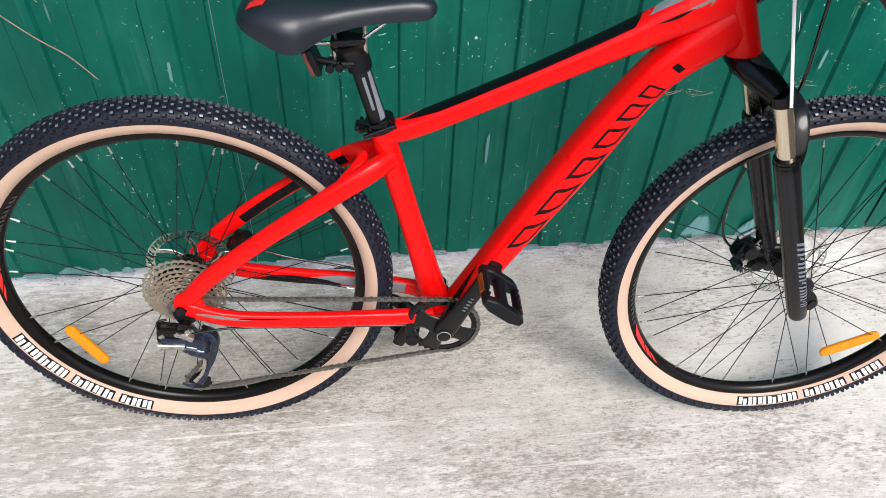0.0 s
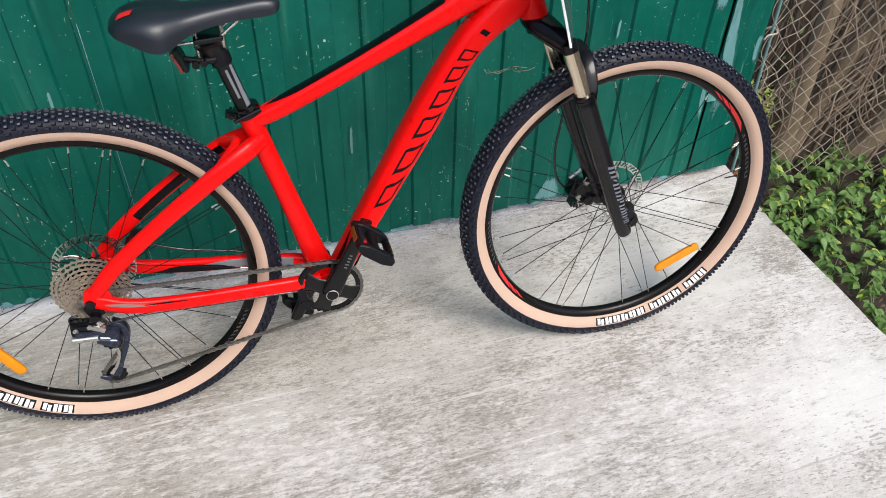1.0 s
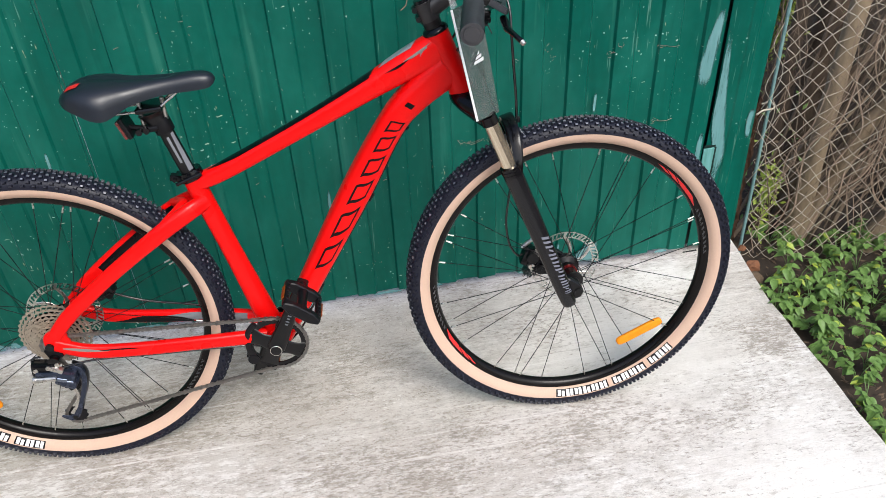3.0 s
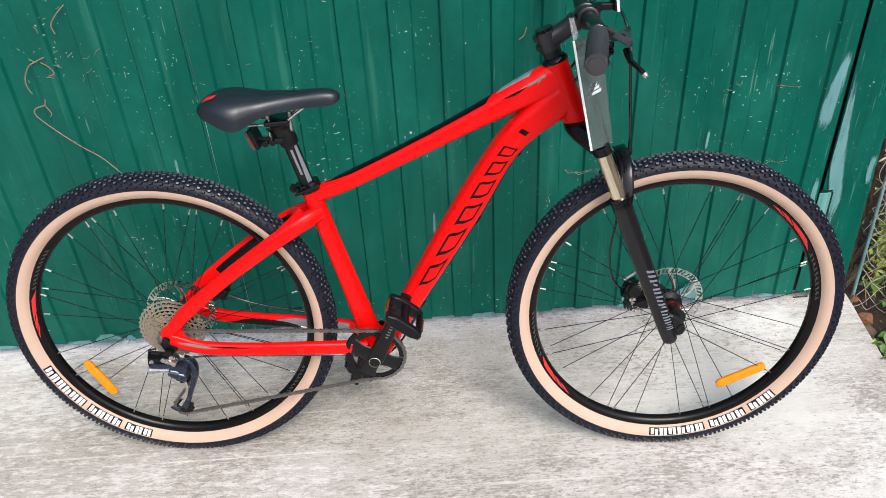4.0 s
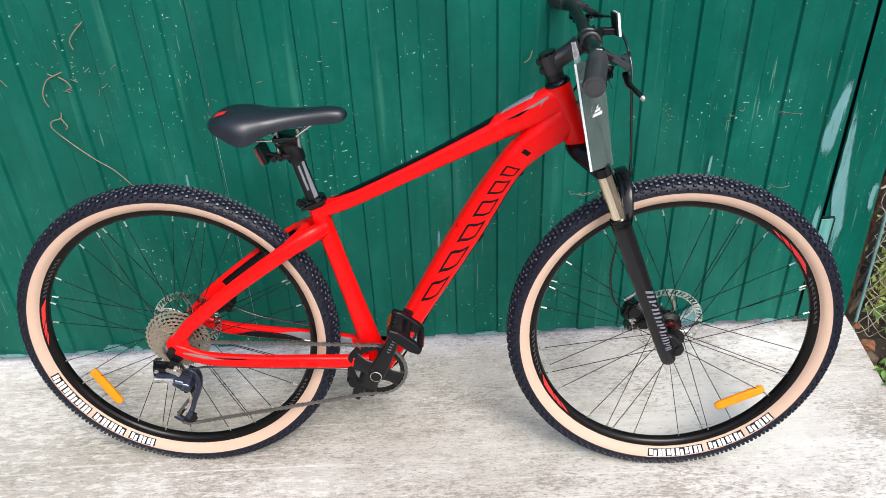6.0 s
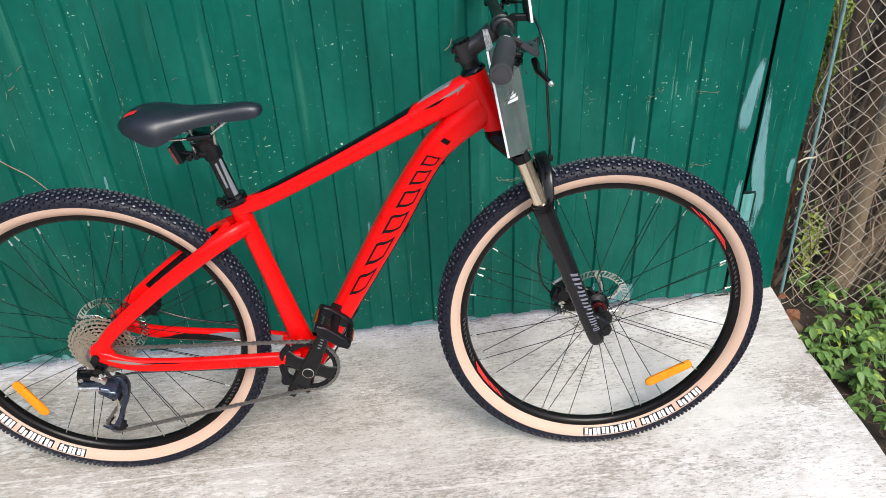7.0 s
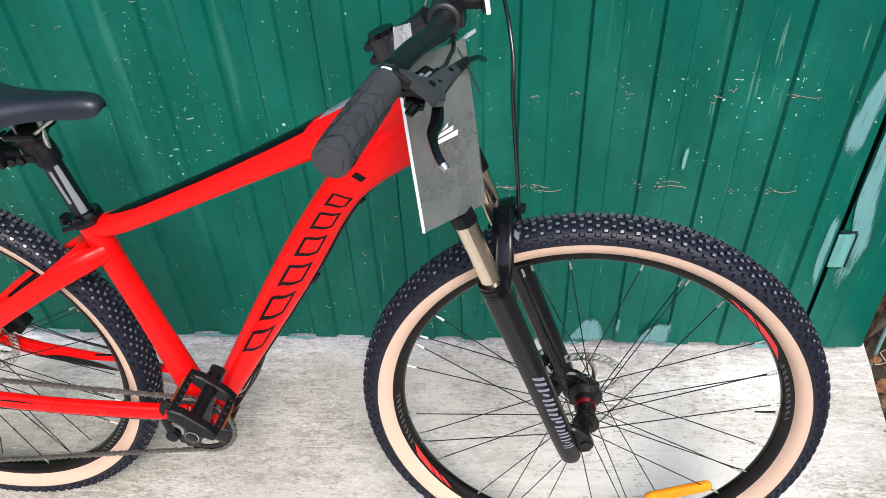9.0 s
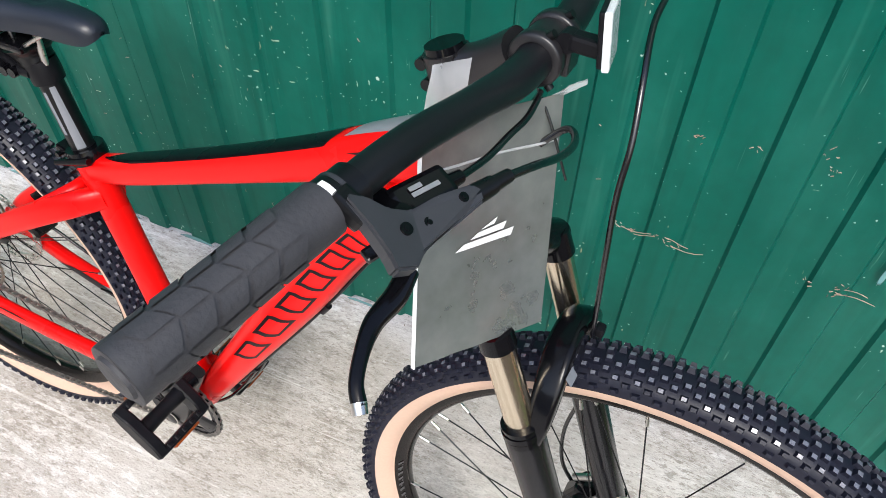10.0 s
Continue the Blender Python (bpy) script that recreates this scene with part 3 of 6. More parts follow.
for y in (-1, 1):
    stay = Tube([(0.366, y * 0.008, 0.640, 0.012, 0.016), (0.332, y * 0.034, 0.629, 0.012, 0.0175), (0.268, y * 0.053, 0.594, 0.0105, 0.0168), (0.160, y * 0.062, 0.520, 0.0095, 0.0155), (0.060, y * 0.066, 0.440, 0.0095, 0.0155), (0.012, y * 0.068, 0.389, 0.0095, 0.0140)], 8, 2.6)
    s = b("seat_stay", stay.mesh(20), RED)
    if y > 0:
        b("black_decal", stay.patch(0.34, 0.72, lambda u: 165 - 30 * u, lambda u: 205 - 10 * u, 0.0006, 14, 6), BLACK_PAINT, "black printed flash", s)
    chain_t = Tube([(0.432, y * 0.030, 0.312, 0.013, 0.017), (0.395, y * 0.040, 0.318, 0.011, 0.016), (0.30, y * 0.052, 0.326, 0.010, 0.0155), (0.18, y * 0.060, 0.332, 0.0095, 0.0155), (0.075, y * 0.066, 0.344, 0.0095, 0.016), (0.010, y * 0.068, 0.371, 0.0095, 0.015)], 8, 2.8)
    c = b("chain_stay", chain_t.mesh(20), RED)
    if y > 0:
        b("grey_decal", chain_t.patch(0.22, 0.60, lambda u: 158 + 10 * u, lambda u: 225 - 45 * max(0, u - 0.65) / 0.35, 0.0006, 14, 6), GREY_PRINT, "grey printed flash", c)
        b("black_decal", chain_t.patch(0.46, 0.76, 149, lambda u: 172 + 36 * math.sin(math.pi * u) - 20 * u, 0.0013, 16, 6), BLACK_PAINT, "black printed flash", c)
    else:
        b("grey_decal", chain_t.patch(0.72, 0.95, lambda u: 196 - 16 * u, lambda u: 199 + 22 * math.sin(math.pi * u) - 14 * u, 0.0006, 14, 6), FLASH, "grey printed flash", c)
        b("black_decal", chain_t.patch(0.60, 0.76, lambda u: 203 - 4 * u, lambda u: 203 + 12 * math.sin(math.pi * u), 0.0007, 12, 6), BLACK_PAINT, "black printed flash", c)
    b("dropout", flat([(0.034, 0.408), (0.014, 0.408), (-0.006, 0.397), (-0.0115, 0.384), (-0.0115, 0.356), (-0.004, 0.340), (0.012, 0.342), (0.045, 0.350)], y * 0.066 - 0.005, y * 0.066 + 0.005, 0.0015), RED)
b("stay_bridge", Tube([(0.285, -0.05, 0.615, 0.009, 0.009), (0.318, 0, 0.634, 0.010, 0.010), (0.285, 0.05, 0.615, 0.009, 0.009)], 8, 2.2, (1, 0, 0)).mesh(14), RED)

# prints on the frame: plain bars where the brand stands, black and grey flashes on the top tube
for i in range(6):
    s0, lo, hi, wide = 0.370 + 0.0615 * i, 169 - 0.6 * i, 206 - 0.6 * i, 0.043
    sh = 0.028
    line = 0.0070
    strokes = [(0.0, line, 0, 1), (wide - line, wide, 0, 1), (line, wide - line, 0.83, 1.0), (line, wide - line, 0, 0.17)]
    for d0, d1, l0, l1 in strokes:
        mid = ((l0 + l1) / 2 - 0.5) * sh
        b("print_bar", down.patch(s0 + d0 + mid, s0 + d1 + mid, lo + (hi - lo) * l0, lo + (hi - lo) * l1, 0.0006, 6, 8, sh * (l1 - l0)), BLACK_PAINT, "black printed bar", down_tube)
b("cable_port", down.patch(0.803, 0.826, 172, 186, 0.0009, 8, 6, 0.010), BLACK_PAINT, "black oval cable port", down_tube)
b("black_decal", down.patch(0.10, 0.27, lambda u: 118 - 10 * u, lambda u: 158 - 45 * u, 0.0006, 14, 6), BLACK_PAINT, "black printed flash", down_tube)
b("black_decal", top.patch(0.13, 0.67, lambda u: 92 - 40 * min(1, 6 * u), lambda u: 92 + 38 * min(1, 4 * u), 0.0006, 40, 10, -0.05), BLACK_PAINT, "black printed stripe", top_tube)
b("grey_decal", top.patch(0.725, 0.885, lambda u: 40 + 20 * u, lambda u: 108 + 14 * u, 0.0006, 16, 10, -0.07), GREY_PAINT, "silver-grey printed panel", top_tube)
b("grey_decal", top.patch(0.79, 0.93, lambda u: 158 - 8 * u, lambda u: 159 - 8 * u + 9 * min(1, 3 * u), 0.0007, 14, 5), FLASH, "grey printed flash", top_tube)
b("grey_decal", top.patch(0.885, 0.945, lambda u: 151 - 2 * u, lambda u: 174 - 22 * u, 0.0008, 14, 5, -0.03), FLASH, "grey printed flash", top_tube)
b("black_decal", top.patch(0.70, 0.82, lambda u: 158 + 4 * u, lambda u: 158 + 9 * math.sin(math.pi * u) + 4 * u, 0.0007, 12, 4), BLACK_PAINT, "black printed flash", top_tube)

# seat clamp, post and saddle
b("seat_clamp", join(Tube([(0.350, 0, 0.688, 0.0225, 0.0235), (0.347, 0, 0.697, 0.0235, 0.0245), (0.3445, 0, 0.706, 0.0225, 0.0235)], 4, 2.1).mesh(24), rbox((0.020, 0.018, 0.012), 0.003, pose(0.318, -0.006, 0.695, 0, 15, 0)), rod((0.318, -0.022, 0.694), (0.318, 0.02, 0.694), 0.0035), rod((0.372, -0.020, 0.704), (0.322, -0.029, 0.689), 0.0045, 0.0035)), GLOSS)
post = b("seat_post", rod((0.347, 0, 0.690), (0.314, 0, 0.813), 0.0145, sides=24), SATIN, "black alloy seat post")
pt = Tube([(0.347, 0, 0.690, 0.0145, 0.0145), (0.330, 0, 0.752, 0.0145, 0.0145), (0.314, 0, 0.813, 0.0145, 0.0145)], 6, 2.0)
b("grey_decal", pt.patch(0.14, 0.78, lambda u: 206 + 14 * u, lambda u: 250 - 4 * u, 0.0005, 10, 6), GREY_PRINT, "grey printed stripe", post)
b("print_bar", pt.patch(0.30, 0.74, 178, 196, 0.0006, 10, 4), GREY_PRINT, "small grey printed bar", post)
b("post_collar", Tube([(0.320, 0, 0.790, 0.0185, 0.0185), (0.3165, 0, 0.803, 0.019, 0.019), (0.313, 0, 0.816, 0.0185, 0.0185)], 4, 2.1).mesh(24), PLASTIC)
clamp = b("saddle_clamp", Tube([(0.3115, 0, 0.812, 0.019, 0.018), (0.306, 0, 0.822, 0.020, 0.021), (0.303, 0, 0.832, 0.027, 0.026)], 5, 2.6, (0, 1, 0)).mesh(24), SATIN, "black forged saddle clamp")
b("clamp_plate", rbox((0.050, 0.060, 0.010), 0.004, pose(0.305, 0, 0.8415, 0, -4, 0)), GLOSS, "", clamp)
for x in (0.284, 0.328):
    b("bolt", rod((x, -0.004, 0.806), (x, -0.004, 0.858), 0.0042), STEEL, "bright steel bolt", clamp)


SADDLE = curve([  # x, half width, crown height, rim height
    (0.155, 0.030, 0.882, 0.870), (0.168, 0.048, 0.893, 0.864), (0.190, 0.062, 0.901, 0.856), (0.215, 0.070, 0.903, 0.845), (0.236, 0.069, 0.902, 0.842), (0.254, 0.060, 0.900, 0.848),
    (0.277, 0.047, 0.897, 0.858), (0.310, 0.035, 0.897, 0.865), (0.350, 0.026, 0.898, 0.869), (0.395, 0.0215, 0.900, 0.870), (0.418, 0.018, 0.897, 0.872), (0.428, 0.011, 0.891, 0.877), (0.431, 0.003, 0.885, 0.881),
], 4)


def saddle_top(x, y):
    """The height of the saddle's cover."""
    w, zt, zb = (float(np.interp(x, [q[0] for q in SADDLE], [q[i] for q in SADDLE])) for i in (1, 2, 3))
    a = math.asin(min(1.0, (abs(y) / w) ** (1 / 0.85)))
    return zb + (zt - zb) * math.cos(a) ** 0.55


def saddle_shell():
    k, cols = SADDLE, 24
    verts = []
    for x, w, zt, zb in k:
        for j in range(cols + 1):
            u = -1 + 2 * j / cols
            a = u * math.pi / 2
            y = w * math.copysign(abs(math.sin(a)) ** 0.85, u)
            z = zb + (zt - zb) * max(0.0, math.cos(a)) ** 0.55 - 0.004 * math.exp(-((y / 0.010) ** 2)) * (1 if 0.18 < x < 0.36 else 0)
            verts.append((x, y, z))
        for j in range(cols - 1, 0, -1):
            u = -1 + 2 * j / cols
            verts.append((x, w * 0.9 * u, zb + 0.006 * (1 - u * u)))
    m = 2 * cols
    faces = [(i * m + j, i * m + (j + 1) % m, (i + 1) * m + (j + 1) % m, (i + 1) * m + j) for i in range(len(k) - 1) for j in range(m)]
    faces += [tuple(range(m))[::-1], tuple((len(k) - 1) * m + j for j in range(m))]
    return solid(verts, faces)


saddle = b("saddle", saddle_shell(), LEATHER, "black padded saddle with a red tab")
for y in (-1, 1):
    b("saddle_rail", cable([(0.205, y * 0.030, 0.852), (0.232, y * 0.025, 0.841), (0.268, y * 0.022, 0.8385), (0.318, y * 0.022, 0.8425), (0.342, y * 0.019, 0.856), (0.372, y * 0.012, 0.876)], 0.0026, 6, 10), STEEL, "bright steel saddle rail", saddle)
tab = [(0.170 + 0.024 * i / 6 + 0.005 * j / 4, -0.035 + 0.014 * j / 4 - 0.002 * i / 6) for i in range(7) for j in range(5)]
b("red_tab", solid([(x, y, saddle_top(x, y) + 0.0016) for x, y in tab], [(5 * i + j, 5 * i + 5 + j, 5 * i + 6 + j, 5 * i + 1 + j) for i in range(6) for j in range(4)]), RED_PRINT, "red printed tab", saddle)
tail = b("rear_reflector", rbox((0.007, 0.044, 0.038), 0.003, pose(0.247, -0.004, 0.806, 0, -20, 0)), RED_LENS, "dull red rear reflector")
b("reflector_back", rbox((0.009, 0.047, 0.042), 0.003, pose(0.2545, -0.004, 0.8085, 0, -20, 0)), PLASTIC, "black reflector housing", tail)
b("reflector_bracket", join(rod((0.312, -0.014, 0.803), (0.288, -0.014, 0.801), 0.0065), rod((0.290, -0.012, 0.801), (0.258, -0.006, 0.806), 0.0055)), PLASTIC)
for x, z in ((0.277, 0.799), (0.291, 0.801)):
    b("bolt", rod((x, -0.025, z), (x, 0.006, z), 0.0062, sides=14), GLOSS, "black bracket bolt")

# headset, stem and bar
axis = np.array([-0.0355, 0, 0.0946]) / np.linalg.norm([-0.0355, 0, 0.0946])
hs = np.array([0.846, 0, 0.938])
b("headset_cap", Tube([(*(hs - 0.002 * axis), 0.0255, 0.0255), (*(hs + 0.003 * axis), 0.0245, 0.0245), (*(hs + 0.008 * axis), 0.0195, 0.0195)], 4, 2.0).mesh(28), GLOSS, "black headset cap")
b("headset_spacer", rod(tuple(hs + 0.007 * axis), tuple(hs + 0.034 * axis), 0.0175, sides=24), SATIN)
st0, st1 = hs + 0.022 * axis, hs + 0.058 * axis
mid = (st0 + st1) / 2
stem = b("stem", join(rod(tuple(st0), tuple(st1), 0.0195, sides=24), Tube([(*mid, 0.0185, 0.0185), (mid[0] + 0.028, 0, mid[2] + 0.016, 0.0165, 0.0170), (0.886, 0, 1.010, 0.0215, 0.0180)], 6, 2.6).mesh(24), rod((0.903, -0.016, 1.016), (0.903, 0.030, 1.016), 0.0178, sides=24)), STEM_GREY, "satin dark grey alloy stem")
b("top_cap", rod(tuple(st1 - 0.001 * axis), tuple(st1 + 0.006 * axis), 0.0175, 0.0165, 28), GLOSS, "gloss black top cap", stem)
b("face_plate", rbox((0.006, 0.024, 0.026), 0.0025, pose(0.9245, 0.007, 1.016)), STEM_GREY, "", stem)
for y in (-0.011, 0.025):
    ring = lathe([(0.0146, -0.0062), (0.0196, -0.0062), (0.0212, -0.0046), (0.0212, 0.0046), (0.0196, 0.0062), (0.0146, 0.0062)], 32, True)
    ring.transform(pose(0.9042, y, 1.016))
    b("clamp_ring", ring, STEM_GREY, "rounded clamp ring round the bar", stem)
    for x, z, d in ((0.911, 1.034, 1), (0.915, 0.999, -1)):
        b("bolt", rod((x - 0.004, y, z - 0.003 * d), (x + 0.004, y, z + 0.0045 * d), 0.0034, sides=12), SATIN, "black bolt head", stem)
for k in (0.012, 0.030):
    p = st0 + k * axis - np.array([0.022, 0, 0.008])
    b("pinch_bolt", rod((p[0] + 0.004, -0.012, p[2]), (p[0] + 0.004, 0.012, p[2]), 0.0052, sides=12), SATIN, "", stem)
SHIFT = 0.007
bar_keys = [(x, y + SHIFT, z) for x, y, z in [(0.866, -0.381, 1.030), (0.886, -0.255, 1.0415), (0.893, -0.19, 1.041), (0.9005, -0.115, 1.029), (0.904, -0.055, 1.017), (0.9045, 0, 1.016), (0.904, 0.055, 1.017), (0.9005, 0.115, 1.029), (0.893, 0.19, 1.041), (0.886, 0.255, 1.0415), (0.866, 0.381, 1.030)]]
bar_r = [0.0111, 0.0111, 0.0112, 0.0118, 0.0140, 0.0145, 0.0140, 0.0118, 0.0112, 0.0111, 0.0111]
b("handlebar", Tube([(*p, r, r) for p, r in zip(bar_keys, bar_r)], 10, 2.0, (1, 0, 0)).mesh(24), BAR_BLACK, "satin black riser handlebar")


def along_bar(y):
    """A place on the straight outer part of the bar, and its direction outwards."""
    s = math.copysign(1, y)
    t = (abs(y) - 0.255) / 0.126
    p = np.array([0.886 - 0.020 * t, y + SHIFT, 1.0415 - 0.0115 * t])
    d = np.array([-0.020, s * 0.126, -0.0115])
    return p, d / np.linalg.norm(d)


for s in (-1, 1):
    p0, d = along_bar(s * 0.262)
    p1, _ = along_bar(s * 0.384)
    grip = b("grip", Tube([(*(p0), 0.0158, 0.0158), (*(p0 + 0.003 * d), 0.0163, 0.0163), (*(p0 * 0.5 + p1 * 0.5), 0.0158, 0.0158), (*(p1 - 0.006 * d), 0.0166, 0.0166), (*(p1 - 0.001 * d), 0.0156, 0.0156)], 6, 2.0, (1, 0, 0)).mesh(28), GRIP, "grey-black ribbed rubber grip")
    gt = Tube([(*(p0), 0.0161, 0.0161), (*((p0 + p1) / 2), 0.0158, 0.0158), (*p1, 0.0165, 0.0165)], 8, 2.0, (1, 0, 0))
    for k in range(8):
        a = 45 * k
        for row in range(5):
            s0 = 0.20 + 0.145 * row
            b("grip_rib", gt.patch(s0, s0 + 0.128, a + 6 * row, a + 6 * row + 39, 0.0013, 4, 5, 0.05 if k % 2 else -0.05), GRIP, "", grip)
    b("grip_plug", rod(tuple(p1 - 0.002 * d), tuple(p1 + 0.0015 * d), 0.0125, 0.0115, 24), GRIP, "", grip)
    pr, _ = along_bar(s * 0.262)
    b("grip_ring", Tube([(*(pr - 0.012 * d), 0.0140, 0.0140), (*(pr - 0.011 * d), 0.0148, 0.0148), (*(pr - 0.001 * d), 0.0150, 0.0150), (*(pr + 0.001 * d), 0.0150, 0.0150)], 3, 2.0, (1, 0, 0)).mesh(28), SATIN, "", grip)
    b("white_mark", Tube([(*(pr - 0.0065 * d), 0.0149, 0.0149), (*(pr - 0.004 * d), 0.0149, 0.0149), (*(pr - 0.0015 * d), 0.0149, 0.0149)], 3, 2.0, (1, 0, 0)).patch(0.05, 0.95, 30, 100, 0.0008, 3, 12), WHITE, "white printed mark", grip)


LEVER_OUTLINE = [(0.010, -0.013), (0.017, -0.005), (0.027, 0.000), (0.0345, 0.010), (0.040, 0.0285), (0.0505, 0.050), (0.0555, 0.052), (0.060, 0.048), (0.057, 0.033), (0.052, 0.010), (0.0514, -0.004), (0.0538, -0.016), (0.048, -0.027), (0.041, -0.023), (0.027, -0.019), (0.0118, -0.017)]


def lever_plate(x, y, z, s):
    """The flat alloy body of a brake lever: a forked plate sloping forward and down, with rounded edges."""
    bm = bmesh.new()
    f = bm.faces.new([bm.verts.new((x + u, y - s * v, z + 0.0195 - 0.65 * u - 0.08 * v + 0.30 * max(0.0, v - 0.014))) for u, v in LEVER_OUTLINE])
    e = bmesh.ops.extrude_face_region(bm, geom=[f])
    bmesh.ops.translate(bm, vec=(-0.005, 0, -0.0090), verts=[v for v in e["geom"] if isinstance(v, bmesh.types.BMVert)])
    bmesh.ops.recalc_face_normals(bm, faces=bm.faces[:])
    bmesh.ops.bevel(bm, geom=bm.edges[:], offset=0.0016, segments=2, affect="EDGES", clamp_overlap=True)
    return bm


def lever_set(s):
    """Brake lever and shifter: clamp, forked body, blade, hose nut; s = -1 near side, 1 far side."""
    pc, d = along_bar(s * 0.244)
    x, y, z = pc
    top_of = lambda u, v: np.array((x + u, y - s * v, z + 0.0195 - 0.65 * u - 0.08 * v + 0.30 * max(0.0, v - 0.014)))
    holder = b("brake_lever", join(rod(tuple(pc - 0.0065 * d), tuple(pc + 0.0065 * d), 0.0140, sides=28), rbox((0.022, 0.013, 0.012), 0.003, pose(x + 0.012, y - s * -0.013, z + 0.004, 0, 33, 0))), SATIN, "satin black hydraulic brake lever")
    b("clamp_edge", rod(tuple(pc + 0.0045 * d), tuple(pc + 0.0075 * d), 0.0150, sides=28), LEVER_GREY, "", holder)
    b("lever_body", lever_plate(x, y, z, s), LEVER_GREY, "grey anodised forked lever body", holder)
    for u, v, r in ((0.0387, -0.003, 0.0040), (0.0440, 0.0115, 0.0036), (0.0505, 0.0385, 0.0033)):
        q = top_of(u, v)
        up = np.array((0.545, 0, 0.838))
        b("bolt", join(rod(tuple(q - 0.002 * up), tuple(q + 0.0012 * up), r, r * 0.9, 14), rod(tuple(q + 0.001 * up), tuple(q + 0.0018 * up), r * 0.5, r * 0.45, 8)), GLOSS, "black bolt head", holder)
    blade = [(0.0440, -0.0080, -0.0280), (0.0452, -0.0240, -0.0330), (0.0440, -0.0430, -0.0350), (0.0480, -0.0600, -0.0370), (0.0538, -0.0745, -0.0410), (0.0600, -0.0815, -0.0465)]
    b("lever_blade", Tube([(x + u, y - s * v, z + h, w, t) for (u, v, h), w, t in zip(blade, (0.0056, 0.0062, 0.0052, 0.0040, 0.0037, 0.0038), (0.0048, 0.0050, 0.0044, 0.0037, 0.0035, 0.0038))], 8, 2.8, (1, 0, 0)).mesh(16), GLOSS, "gloss black lever blade", holder)
    b("lever_tip", rod((x + 0.0588, y - s * -0.0805, z - 0.0455), (x + 0.0622, y - s * -0.0842, z - 0.0487), 0.0043, 0.0038, 12), STEEL, "worn silver lever end", holder)
    q0, q1 = top_of(0.054, 0.048) - np.array((0.003, 0, 0.006)), top_of(0.0635, 0.076) - np.array((0.002, 0, 0.005))
    b("hose_nut", join(rod(tuple(q0), tuple(q0 * 0.45 + q1 * 0.55), 0.0068, 0.0058, 14), rod(tuple(q0 * 0.45 + q1 * 0.55), tuple(q1), 0.0050, 0.0042, 12)), SATIN, "", holder)
    b("shifter", join(rbox((0.022, 0.042, 0.014), 0.004, pose(x + 0.0215, y - s * 0.044, z - 0.0250, 0, 20, -s * -20)), rbox((0.030, 0.020, 0.012), 0.004, pose(x + 0.014, y - s * 0.022, z - 0.024, 0, 10, 0)), rod((x + 0.028, y - s * 0.062, z - 0.026), (x + 0.032, y - s * 0.074, z - 0.0265), 0.0055, 0.0045, 14)), GLOSS, "", holder)
    for k, w in ((0, 0.020), (1, 0.009)):
        b("print_bar", rbox((0.0030, w, 0.0008), 0.0002, pose(x + 0.0250 - 0.0050 * k, y - s * (0.044 - 0.004 * k), z - 0.0180 + 0.0018 * k, 0, 20, s * 20)), GREY_PAINT, "pale printed bar", holder)
    b("shifter_paddle", join(rbox((0.009, 0.026, 0.005), 0.002, pose(x + 0.020, y - s * 0.006, z - 0.034, 10, 20, s * 20)), rbox((0.020, 0.012, 0.009), 0.003, pose(x + 0.018, y - s * 0.014, z - 0.034, 0, 10, 0))), GLOSS, "", holder)
    return holder


lever_set(-1)
lever_set(1)

# front reflector on the bar
lamp = b("front_reflector", rbox((0.006, 0.034, 0.044), 0.002, pose(0.952, -0.004, 1.047, 0, -8, 9)), CLEAR, "clear white front reflector")
b("reflector_back", rbox((0.005, 0.032, 0.042), 0.002, pose(0.9480, -0.005, 1.0475, 0, -8, 9)), PLASTIC, "black reflector housing", lamp)
b("reflector_bracket", join(rbox((0.026, 0.014, 0.013), 0.003, pose(0.938, -0.004, 1.034)), rod((0.924, -0.010, 1.033), (0.924, 0.002, 1.033), 0.008)), PLASTIC)

